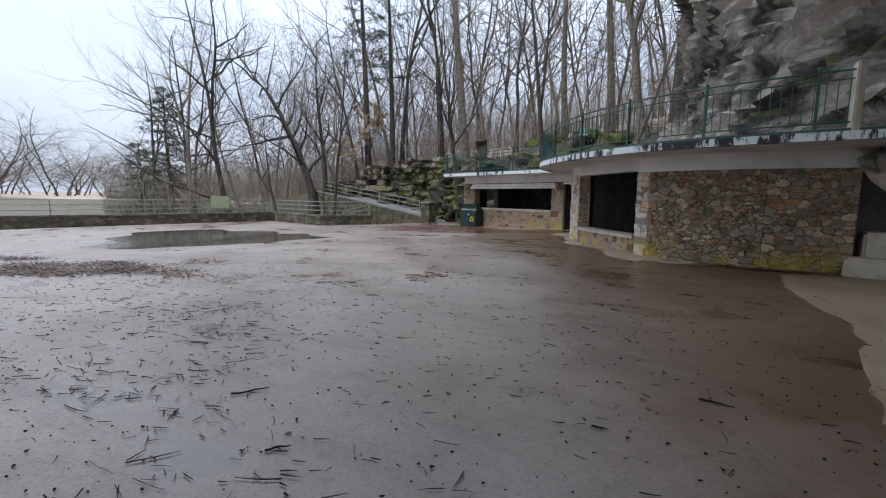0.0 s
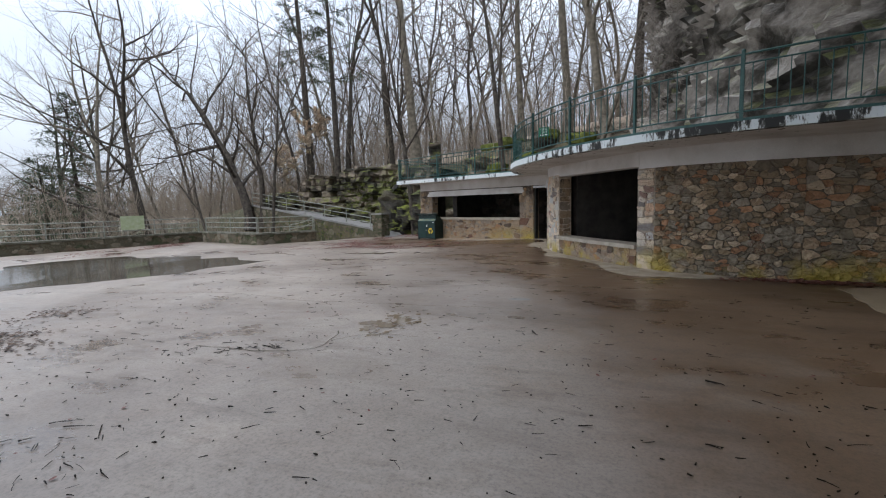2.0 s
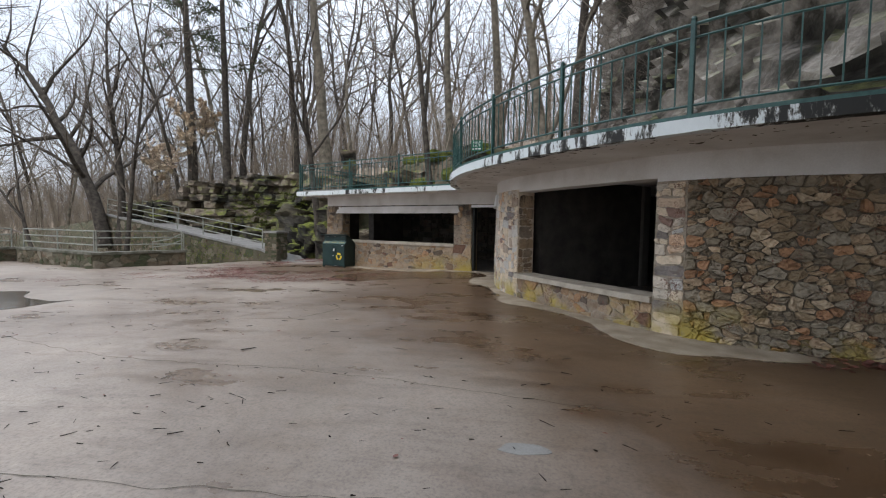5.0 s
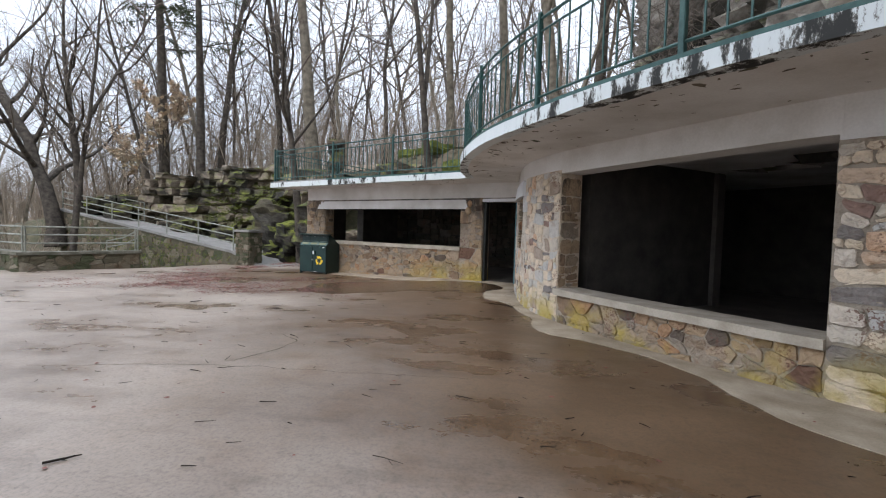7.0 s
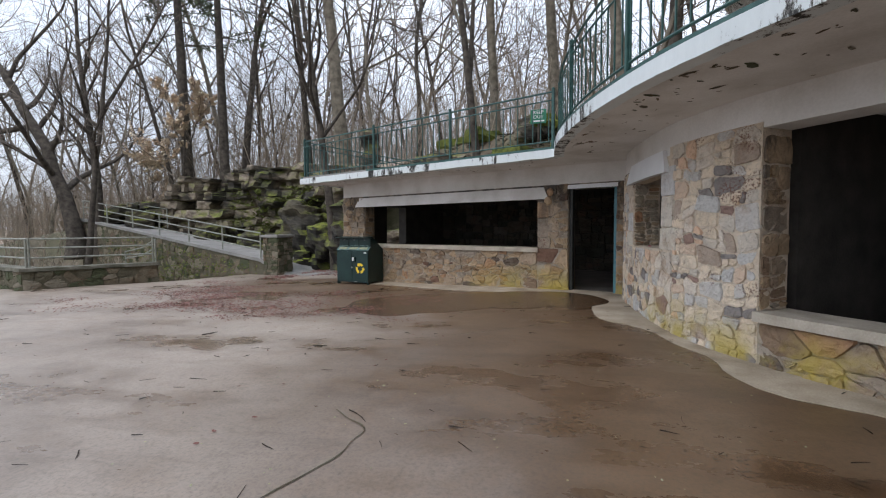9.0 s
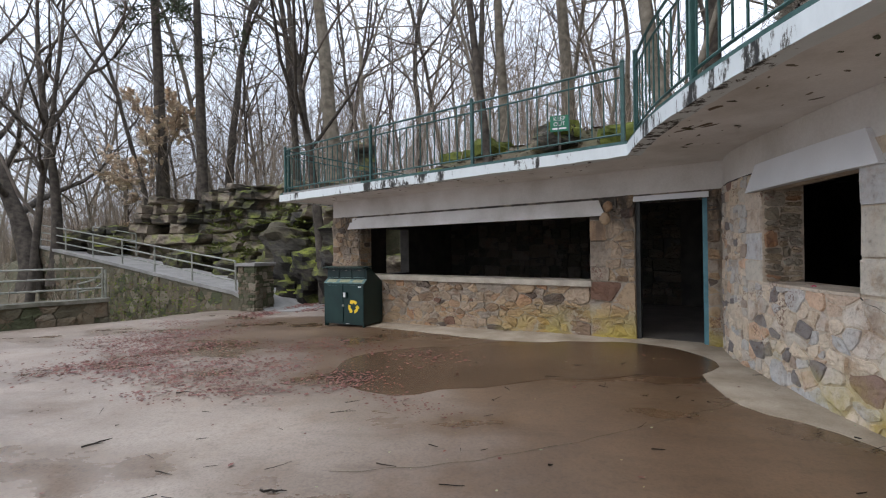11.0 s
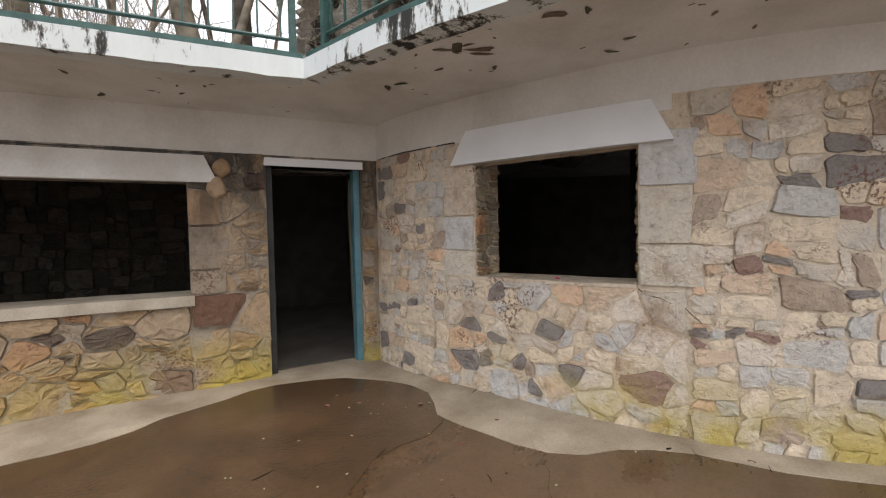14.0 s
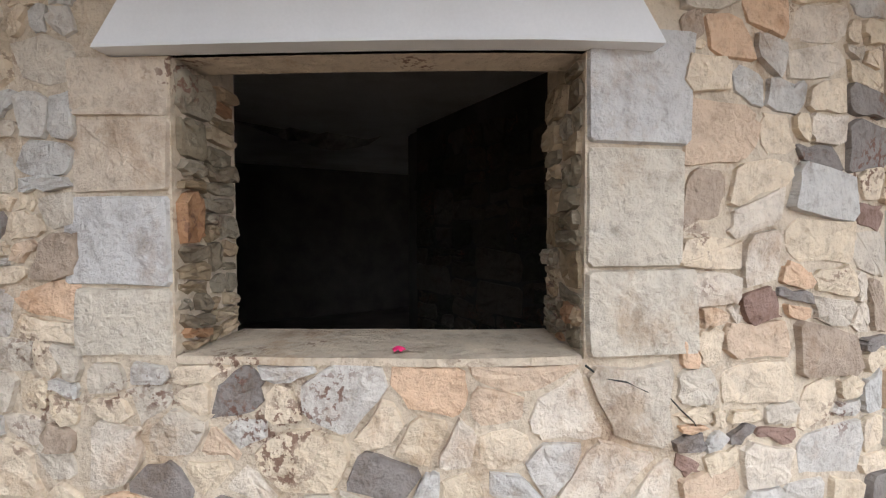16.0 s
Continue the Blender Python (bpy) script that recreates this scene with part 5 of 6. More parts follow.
def bare_tree(seed, tall, radius, first=0.35, limbs=13, spread=0.85, lean=(0, 0), twigs=5, bark=None, leaf=None, bend=0.05, limb_len=0.36, fork=0.55, path=None):
    """A leafless tree: tapered trunk with root flare, limbs, branches and twigs; leaf adds clinging dry leaves."""
    r = random.Random(seed)
    ob = new("tree")
    wood, crown, leaves = Soup(), Soup(), Soup()
    d0 = Vector((lean[0], lean[1], 1)).normalized()
    pts = wander(r, Vector((0, 0, -0.3)), d0, tall, 14, bend, 0.03)
    if path:
        way = [Vector(q) for q in path]
        pts = [on(way, i / 14)[0] + Vector((r.uniform(-1, 1), r.uniform(-1, 1), 0)) * 0.3 * radius for i in range(15)]
    rad = [radius * (1.35 if i == 0 else 1.08 if i == 1 else 1) * (1 - 0.9 * (i / 14) ** 0.9) + 0.008 for i in range(15)]
    wood.tube(pts, rad, 9)
    stems = [(pts, 1.0)]
    if r.random() < fork:
        p, d = on(pts, r.uniform(0.28, 0.5))
        fp = wander(r, p, side_dir(r, d, r.uniform(0.3, 0.5)), tall * r.uniform(0.45, 0.6), 9, bend * 1.4, 0.05)
        wood.tube(fp, [radius * 0.55 * (1 - 0.9 * i / 9) + 0.008 for i in range(10)], 7)
        stems.append((fp, 0.6))
    for k in range(limbs):
        pts, part_of = stems[k % len(stems)]
        f = first + (0.97 - first) * (k + r.random() * 0.8) / limbs
        p, d = on(pts, f)
        ln = tall * limb_len * part_of ** 0.5 * (1.15 - 0.75 * f) * r.uniform(0.6, 1.35)
        rr = radius * (1 - 0.9 * f) * r.uniform(0.35, 0.6) + 0.012
        lp = wander(r, p, side_dir(r, d, spread * r.uniform(0.7, 1.25)), ln, 6, 0.24, 0.06)
        (wood if rr > 0.05 else crown).tube(lp, [rr * (1 - 0.85 * i / 6) + 0.004 for i in range(7)], 5)
        for j in range(6):
            f2 = 0.2 + 0.8 * (j + r.random()) / 6
            p2, d2 = on(lp, min(f2, 0.99))
            l2 = ln * r.uniform(0.3, 0.5) * (1.2 - 0.5 * f2)
            bp = wander(r, p2, side_dir(r, d2, r.uniform(0.5, 0.95)), l2, 4, 0.2, 0.05)
            r2 = max(0.007, rr * 0.4 * (1.1 - f2))
            crown.tube(bp, [r2 * (1 - 0.75 * i / 4) + 0.002 for i in range(5)], 4)
            for q in range(twigs):
                p3, d3 = on(bp, 0.25 + 0.74 * (q + r.random()) / twigs)
                tp = wander(r, p3, side_dir(r, d3, r.uniform(0.4, 0.9)), l2 * r.uniform(0.35, 0.65), 2, 0.25, 0.05)
                crown.tube(tp, [0.006, 0.0045, 0.0025], 3)
                if leaf:
                    for w in range(24):
                        p4, d4 = on(tp, r.random() * 0.99)
                        leaves.blade(p4, side_dir(r, Vector((d4.x, d4.y, -0.15)).normalized(), 0.7), r.uniform(0.035, 0.06), r.uniform(0.12, 0.2))
    for nm, soup, mat in (("trunk", wood, bark or M_BARK), ("crown", crown, M_TWIG), ("leaves", leaves, M_BEECH)):
        if soup.f:
            o = new(nm, soup.mesh(nm, mat))
            o.parent = ob
    return ob


def conifer(seed, tall, radius, first, limb, dense, droop=-0.05):
    r = random.Random(seed)
    ob = new("tree")
    wood, leaves = Soup(), Soup()
    pts = wander(r, Vector((0, 0, -0.3)), Vector((0, 0, 1)), tall, 12, 0.03, 0.03)
    wood.tube(pts, [radius * (1 - 0.93 * i / 12) + 0.01 for i in range(13)], 8)
    for k in range(dense):
        f = first + (0.99 - first) * (k + r.random()) / dense
        p, d = on(pts, f)
        t = r.uniform(0, math.tau)
        ln = limb * (1.1 - f) / (1.1 - first) * r.uniform(0.55, 1.2) + 0.3
        lp = wander(r, p, Vector((math.cos(t), math.sin(t), 0.15)).normalized(), ln, 4, 0.12, droop)
        wood.tube(lp, [0.03 * (1 - 0.8 * i / 4) + 0.004 for i in range(5)], 4)
        for j in range(int(26 * ln / limb) + 8):
            p2, d2 = on(lp, 0.2 + 0.79 * r.random())
            e = side_dir(r, d2, r.uniform(0.5, 1.2))
            e.z = e.z * 0.4 - 0.12
            q = p2 + e * r.uniform(0.05, 0.35)
            for _ in range(3):
                leaves.blade(q + Vector((r.uniform(-.12, .12), r.uniform(-.12, .12), r.uniform(-.06, .06))), side_dir(r, e.normalized(), 0.6), 0.035, r.uniform(0.16, 0.34))
    for nm, soup, mat in (("trunk", wood, M_BARK), ("crown", leaves, M_NEEDLE)):
        o = new(nm, soup.mesh(nm, mat))
        o.parent = ob
    return ob


def plant(ob, x, y, label, rz=0.0, sc=1.0, z=None, group=""):
    ob.matrix_basis = pose(x, y, height(x, y) if z is None else z, 0, 0, rz) @ Matrix.Scale(sc, 4)
    return tagged(ob, label, "tree", group)


# trees told apart, near to far
plant(bare_tree(1, 17, 0.36, 0.2, 20, 0.95, (0, 0), 6, M_BARK, None, 0.07, 0.42, 0.0, [(0, 0, -0.5), (-0.5, 0, 1.7), (-1.7, 0.1, 4.3), (-3.0, 0.2, 6.5), (-4.7, 0.2, 9.0), (-7.0, 0.2, 11.2), (-9.2, 0.1, 13.8)]), -21.0, 19.7,
      "dark leaning tree with heavy limbs beside the ramp", z=0.4)
plant(bare_tree(19, 13, 0.22, 0.3, 13, 0.8, (0.04, 0.0), 6, M_BARK, None, 0.06), -20.2, 19.9, "dark upright tree beside the leaning one", z=0.4)
plant(bare_tree(2, 13, 0.11, 0.25, 14, 0.9, (0.02, 0.02), 6, M_BARK, None, 0.05), -15.7, 15.6, "slender dark bare tree growing beside the parapet", z=-0.85)
plant(bare_tree(3, 19, 0.17, 0.3, 14, 0.8, (0, 0), 6, M_BARK, None, 0.05, 0.36, 0.0, [(0, 0, -0.4), (-0.2, 0, 2.0), (-0.5, 0, 3.9), (-0.7, 0, 5.6), (-0.95, 0, 7.4), (-1.25, 0.1, 9.2), (-2.1, 0.3, 14), (-2.9, 0.5, 19)]), -7.45, 18.0,
      "tall dark leaning tree beside the kiosk wing", z=0.05)
plant(bare_tree(4, 24, 0.36, 0.4, 14, 0.75, (-0.05, 0.03), 6, M_BARK_PALE, None, 0.04), -9.6, 23.6, "tall pale-barked tree on the ledge")
plant(bare_tree(5, 20, 0.17, 0.4, 12, 0.7, (-0.15, 0), 6, M_BARK, None, 0.04), -2.05, 18.7, "tall slim tree on the slope behind the deck")
plant(bare_tree(6, 23, 0.22, 0.45, 12, 0.7, (-0.06, 0), 6, M_BARK_PALE, None, 0.05), -2.2, 23.4, "tall slim pale tree on the slope behind the deck")
plant(bare_tree(7, 24, 0.30, 0.45, 13, 0.7, (0.0, 0), 6, M_BARK_PALE, None, 0.03), 0.45, 25.5, "straight pale-barked tree behind the deck")
plant(bare_tree(8, 18, 0.26, 0.3, 12, 0.9, (-0.18, 0.05), 6, M_BARK_PALE, None, 0.09), 3.0, 19.6, "crooked mossy tree beside the cliff")
plant(bare_tree(9, 9, 0.16, 0.7, 5, 0.9, (0.35, 0.05), 3, M_BARK_PALE, None, 0.02), 2.0, 18.4, "dead leaning trunk behind the deck")
plant(bare_tree(10, 20, 0.28, 0.4, 12, 0.75, (0.04, 0), 6, M_BARK, None, 0.04), 4.3, 20.6, "dark straight tree beside the cliff")
plant(conifer(11, 22, 0.24, 0.38, 2.6, 46), -15.2, 22.2, "tall dark pine with a thin crown")
plant(conifer(12, 23, 0.30, 0.35, 2.8, 50), -18.7, 23.8, "tall dark pine with reddish trunk and thin crown")
plant(conifer(13, 12.5, 0.22, 0.05, 4.6, 170, -0.06), -37.5, 18.6, "broad dark green hemlock on the lake bank")
plant(conifer(14, 7.5, 0.2, 0.06, 3.6, 90, -0.06), -41, 18, "broad dark green hemlock farther along the bank")
plant(bare_tree(15, 6.5, 0.06, 0.2, 12, 1.1, (0, 0), 5, M_BARK, True, 0.05), -17.6, 22.2, "young beech with pale clinging leaves on the ledge", z=2.5)
plant(bare_tree(16, 5.5, 0.05, 0.2, 11, 1.1, (0, 0), 5, M_BARK, True, 0.05), -24.5, 27.5, "young beech with pale clinging leaves")
plant(bare_tree(17, 11, 0.14, 0.2, 12, 1.0, (-0.5, -0.1), 6, M_BARK_PALE, None, 0.06), -28, 19, "pale tree leaning over the lake bank")
plant(bare_tree(18, 9, 0.10, 0.2, 13, 1.0, (-0.25, 0), 6, M_BARK, None, 0.07), -21.5, 16.6, "small dark spreading tree behind the parapet")
plant(bare_tree(34, 15, 0.22, 0.15, 13, 1.0, (0.1, 0.0), 6, M_BARK_PALE, None, 0.07), -24, -7.5, "pale tree overhanging the plaza edge", z=-1)

plant(bare_tree(35, 19, 0.24, 0.12, 14, 1.05, (-0.35, -0.1), 6, M_BARK, None, 0.08, 0.5), -27, 16.8, "wide spreading bare tree on the lake bank")
plant(bare_tree(36, 18, 0.22, 0.12, 14, 1.05, (-0.2, 0), 6, M_BARK_PALE, None, 0.08, 0.5), -31.5, 16.4, "wide spreading pale tree on the lake bank")
plant(bare_tree(37, 18, 0.24, 0.15, 14, 1.0, (-0.1, 0), 6, M_BARK, None, 0.07, 0.5), -39, 21.5, "bare spreading tree farther along the bank")
plant(bare_tree(38, 16, 0.22, 0.15, 14, 1.0, (0.1, 0), 6, M_BARK, None, 0.07, 0.5), -46, 22, "bare spreading tree far along the bank")

plant(bare_tree(50, 8, 0.10, 0.2, 10, 0.7, (-2.2, -0.4), 5, M_BARK_PALE, None, 0.08, 0.5, 0.0), -24.0, 15.6, "pale fallen tree with bare branches on the bank", z=-0.3)
plant(bare_tree(51, 7, 0.09, 0.2, 10, 0.7, (-1.8, 0.5), 5, M_BARK_PALE, None, 0.08, 0.5, 0.0), -27.5, 15.2, "pale broken tree leaning far over the bank", z=-0.3)

stock = [bare_tree(40 + i, 15 + 1.6 * i, 0.08 + 0.017 * i, 0.2 + 0.05 * (i % 3), 15, 0.9 + 0.08 * (i % 3), (0.03 * (i % 3 - 1), 0), 4, M_BARK if i % 2 else M_BARK_PALE, None, 0.11, 0.44) for i in range(6)]
tr = random.Random(3)
placed, used = [], [False] * 6
for k in range(1500):
    a = tr.random()
    if a < 0.72:
        x, y = tr.uniform(-34, 12), tr.uniform(23, 58)
    else:
        x, y = tr.uniform(-75, -22), tr.uniform(12, 62)
    if y < 23 and x > -25 or any((x - q[0]) ** 2 + (y - q[1]) ** 2 < 7.5 for q in placed) or len(placed) > 96:
        continue
    if y + 7.8 < (4.3 - x) * 0.68:
        continue
    if x > 4 + (24 - y) * 0.3 and y < 26:
        continue
    placed.append((x, y))
    i = tr.randrange(6)
    m = pose(x, y, height(x, y), 0, 0, tr.uniform(0, 360)) @ Matrix.Scale(tr.uniform(0.75, 1.2), 4)
    if used[i]:
        o = copy_thing(stock[i], m)
        o.matrix_basis = m
    else:
        o, used[i] = stock[i], True
        o.matrix_basis = m
        tagged(o, "tall slim bare woodland tree on the leaf-littered hill", "tree", "woodland trees")
for k in range(190):
    t = radians(tr.uniform(95, 176))
    d = tr.uniform(130, 230)
    x, y = d * math.cos(t) * 1.2, d * math.sin(t)
    o = copy_thing(stock[tr.randrange(6)], Matrix())
    o.matrix_basis = pose(x, y, -2, 0, 0, tr.uniform(0, 360)) @ Matrix.Diagonal((tr.uniform(1.6, 2.8), tr.uniform(1.6, 2.8), tr.uniform(0.6, 1.2), 1))
    tagged(o, "distant bare tree across the lake", "tree", "far tree line")


def thicket(name, n, area, tall, mat, label, seed, ok):
    r = random.Random(seed)
    s = Soup()
    made = 0
    while made < n:
        x, y = r.uniform(*area[0]), r.uniform(*area[1])
        if not ok(x, y):
            made += 0.2
            continue
        made += 1
        p = Vector((x, y, height(x, y) - 0.05))
        h = r.uniform(*tall)
        st = wander(r, p, Vector((r.uniform(-.3, .3), r.uniform(-.3, .3), 1)).normalized(), h, 4, 0.14, 0.04)
        s.tube(st, [0.012 + 0.003 * h * (1 - i / 4) for i in range(5)] if h > 1 else [0.008, 0.007, 0.006, 0.004, 0.003], 3)
        for k in range(int(3 + 3 * h)):
            p2, d2 = on(st, 0.25 + 0.74 * r.random())
            bp = wander(r, p2, side_dir(r, d2, r.uniform(0.4, 0.9)), h * r.uniform(0.15, 0.42), 2, 0.2, 0.06)
            s.tube(bp, [0.007, 0.005, 0.003], 3)
    tagged(new(name, s.mesh(name, mat)), label, "brush", kind="stuff")


thicket("undergrowth", 2600, ((-36, 8), (21, 60)), (1.0, 4.5), M_BRUSH, "dense bare undergrowth of thin stems on the hill", 5, lambda x, y: rise(x, y) > 1.6 and not (x > 3 and y < 24))
thicket("saplings", 420, ((-34, 6), (26, 66)), (4.0, 9.0), M_TWIG, "tall thin bare saplings massed on the hill", 15, lambda x, y: rise(x, y) > 4 and not (x > 2 and y < 27))
thicket("undergrowth", 2600, ((-80, -20), (10, 60)), (1.0, 5.2), M_BRUSH, "bare brown brush along the lake bank", 6, lambda x, y: x < -23.5 and y + 7.8 > (4.3 - x) * 0.5)
thicket("undergrowth", 130, ((-20, -13), (13.5, 19)), (0.3, 1.4), M_BRUSH, "thin bare shoots below the ramp", 8, lambda x, y: y > 14.4 - 0.43 * (x + 19.2) and y < 18 - 0.28 * (x + 13))


s = Soup()
br = random.Random(77)
for _ in range(420):
    p = Vector((br.gauss(5.2, 0.5), br.uniform(11.5, 17.5), br.uniform(3.0, 8.5)))
    st = wander(br, p, Vector((br.uniform(-1, 0.1), br.uniform(-0.6, 0.4), br.uniform(-0.5, 0.9))).normalized(), br.uniform(0.6, 2.2), 5, 0.25, -0.02)
    s.tube(st, [0.009, 0.008, 0.007, 0.006, 0.004, 0.003], 3)
    for k in range(5):
        p2, d2 = on(st, 0.2 + 0.79 * br.random())
        s.tube(wander(br, p2, side_dir(br, d2, 0.8), br.uniform(0.2, 0.7), 2, 0.2, 0.02), [0.005, 0.004, 0.002], 3)
tagged(new("brush", s.mesh("brush", M_TWIG)), "tangle of bare stems hanging on the cliff edge", "brush", kind="stuff")

# ---- leaf litter and twigs ----
PATCH = (0.36, -0.5)


def litter(name, n, place, size, mat, label, seed, lift=0.006):
    r = random.Random(seed)
    s = Soup()
    for _ in range(n):
        x, y = place(r)
        z = height(x, y) + lift + r.uniform(0, 0.012)
        t = r.uniform(0, math.tau)
        L = r.uniform(*size)
        w = L * r.uniform(0.28, 0.42)
        a, b = Vector((math.cos(t), math.sin(t), r.uniform(-0.12, 0.25))), Vector((-math.sin(t), math.cos(t), r.uniform(-0.25, 0.25)))
        c = Vector((x, y, z))
        k = len(s.v)
        s.v += [c, c + a * L * 0.3 + b * w, c + a * L * 0.75 + b * w * 0.8, c + a * L, c + a * L * 0.75 - b * w * 0.8, c + a * L * 0.3 - b * w, c + a * L * 0.5 + Vector((0, 0, -0.004))]
        for q in range(6):
            s.f.append((k + q, k + (q + 1) % 6, k + 6))
    tagged(new(name, s.mesh(name, mat, False)), label, "leaf litter", kind="stuff")


def blob(cx, cy, sx, sy, rz=0.0, clumps=26):
    heads = []

    def place(r):
        if len(heads) < clumps:
            heads.append((r.gauss(0, sx), r.gauss(0, sy)))
        hx, hy = heads[r.randrange(len(heads))]
        u, v = hx + r.gauss(0, 0.17 * sx + 0.03), hy + r.gauss(0, 0.22 * sy + 0.03)
        c, s = math.cos(rz), math.sin(rz)
        return cx + u * c - v * s, cy + u * s + v * c
    return place


litter("leaf_litter", 1700, blob(-4.9, 10.1, 1.3, 0.4, -0.35), (0.015, 0.042), M_DEAD, "wet red-brown leaves drifted on the plaza", 1)
litter("leaf_litter", 5200, blob(-7.6, 12.0, 1.9, 1.0, -0.3, 40), (0.025, 0.06), M_DEAD, "wet red-brown leaves scattered by the pier", 2, 0.004)
litter("leaf_litter", 7500, blob(-8.0, -2.9, 2.0, 0.75, 0.12, 46), (0.03, 0.08), M_LITTER, "thick drift of dark wet leaves on the plaza", 3)
litter("leaf_litter", 1100, blob(-19.2, 11.5, 0.6, 2.6, 0.3), (0.05, 0.12), M_DEAD, "brown leaves drifted along the parapet", 4)
litter("leaf_litter", 1500, blob(-7.6, 17.6, 0.7, 1.3, 0.2), (0.05, 0.12), M_DEAD, "brown leaves piled below the ledge", 5)
litter("leaf_litter", 700, blob(6.6, 3.75, 0.7, 0.12, -0.05), (0.04, 0.1), M_DEAD, "dead leaves along the foot of the wall", 9)
litter("leaf_litter", 260, lambda r: (r.uniform(-6, 5), r.uniform(-6, 11.3)), (0.02, 0.05), M_DEAD, "single wet leaves on the plaza", 6, 0.004)
litter("leaf_litter", 160, lambda r: (r.uniform(-3, 2), r.uniform(5, 11.3)), (0.01, 0.024), M_FADED, "small pale leaf scraps on the plaza", 7, 0.004)
litter("leaf_litter", 12000, lambda r: (r.uniform(-16, 4), r.uniform(18.5, 26)), (0.06, 0.14), M_LITTER, "brown leaf litter on the slope", 8, 0.02)


def sticks(n, place, ln, label, seed):
    r = random.Random(seed)
    s = Soup()
    for _ in range(n):
        x, y = place(r)
        L = r.uniform(*ln) * (1 if r.random() < 0.9 else 1.6)
        t = r.uniform(-0.9, 0.9) if r.random() < 0.75 else r.uniform(0, 6.3)
        z = height(x, y) + 0.007
        pts = wander(r, Vector((x, y, z)), Vector((math.cos(t), math.sin(t), 0)), L, 3, 0.22, 0)
        for p in pts:
            p.z = z + 0.003
        w = r.uniform(0.0014, 0.0042) * (1 + 0.7 * (L < 0.04))
        s.tube(pts, [w, w, w * 0.8, w * 0.4], 5)
        if L > 0.16 and r.random() < 0.5:
            q, d = on(pts, 0.5)
            e = side_dir(r, d, 0.7)
            e.z = 0.05
            s.tube([q, q + e * L * 0.4], [w * 0.7, w * 0.3], 4)
    tagged(new("twigs", s.mesh("twigs", M_STICK, True)), label, "twigs", kind="stuff")


sticks(1250, lambda r: (r.uniform(-6, 6.5), -7.5 + 10 * r.random() ** 1.4), (0.012, 0.10), "short dark wet twigs scattered over the concrete", 1)
sticks(420, blob(0.6, -5.6, 1.6, 0.7, -0.4), (0.03, 0.16), "dark twigs and bark crumbs gathered on the wet concrete", 2)
sticks(260, lambda r: (r.uniform(-7, 3), r.uniform(2.5, 11)), (0.03, 0.16), "sparse dark twigs on the concrete", 3)
sticks(1500, lambda r: (r.uniform(-6, 6), -7.4 + 6.5 * r.random() ** 1.7), (0.006, 0.02), "dark bark crumbs strewn over the wet concrete", 11)
sticks(50, blob(-0.5, -1.85, 0.5, 0.12, 0.2), (0.03, 0.12), "twigs lodged along a crack", 4)
sticks(270, blob(-4, -5, 2.5, 1.2, 0, 60), (0.025, 0.15), "dark twigs on the wet plaza", 5)


def fallen_stick(x0, y0, x1, y1, seed):
    r = random.Random(seed)
    a, b = Vector((x0, y0, plaza(x0, y0) + 0.012)), Vector((x1, y1, plaza(x1, y1) + 0.012))
    L = (b - a).length
    k = Vector((b.y - a.y, a.x - b.x, 0))
    bm = bmesh.new()
    pts = [a.lerp(b, i / 5) + k * r.uniform(-0.06, 0.06) for i in range(6)]
    tube(bm, pts, [0.0075, 0.007, 0.0065, 0.006, 0.0045, 0.003], 7)
    tube(bm, [pts[2], pts[2] + (b - a) * 0.22 + k * 0.2], [0.004, 0.002], 5)
    tagged(link("stick", bm, M_STICK), "dark wet fallen stick on the concrete", "stick", "fallen sticks")


for i, (x0, y0, x1, y1) in enumerate(((4.57, -4.20, 4.78, -4.26), (1.64, -5.79, 1.78, -5.58), (2.39, -6.17, 2.48, -6.07), (2.11, -0.45, 2.19, -0.61), (3.94, -5.03, 4.04, -5.03), (-1.58, 2.99, -1.46, 3.11), (3.69, -1.51, 3.81, -1.58), (-4.74, 8.16, -4.65, 8.34), (-2.92, 7.74, -2.75, 7.75))):
    fallen_stick(x0, y0, x1, y1, i)


def crack(pts, w, seed):
    bm = bmesh.new()
    ln = Line(pts)
    k = int(ln.length / 0.05)
    r = random.Random(seed)
    rows = []
    for i in range(k + 1):
        p, n = ln.at(ln.length * i / k)
        p = p + n * 0.05 * noise.noise((p.x * 4, p.y * 4, seed))
        h = w * r.uniform(0.4, 1.2)
        z = plaza(p.x, p.y) + 0.005
        rows.append([bm.verts.new(q) for q in ((p.x + n.x * h, p.y + n.y * h, z), (p.x, p.y, z + 0.0012), (p.x - n.x * h, p.y - n.y * h, z))])
    for a, b in zip(rows, rows[1:]):
        bm.faces.new((a[0], a[1], b[1], b[0]))
        bm.faces.new((a[1], a[2], b[2], b[1]))
    tagged(link("crack", bm, M_DARKSTONE), "dark dirt-filled crack in the concrete", "crack", "concrete cracks", "structure")


crack([(-1.4, -1.95), (-0.49, -1.9), (-0.06, -1.75), (0.0, -1.38), (-0.13, -1.04)], 0.007, 1)
crack([(0.0, -1.4), (0.3, -1.1), (0.9, -1.0)], 0.003, 2)
crack([(-3.6, 4.5), (-2.2, 4.75), (-0.5, 4.8), (0.6, 4.9)], 0.0028, 3)
crack([(-1.85, 6.05), (-1.5, 5.75), (-1.6, 5.3), (-1.75, 4.95)], 0.007, 4)
crack([(-2.6, 8.0), (-1.6, 8.3), (-0.5, 8.9), (0.5, 9.6), (0.98, 10.0)], 0.003, 5)
crack([(-6, 3.5), (-3, 2.6), (0, 2.4), (2.5, 2.0)], 0.0035, 6)
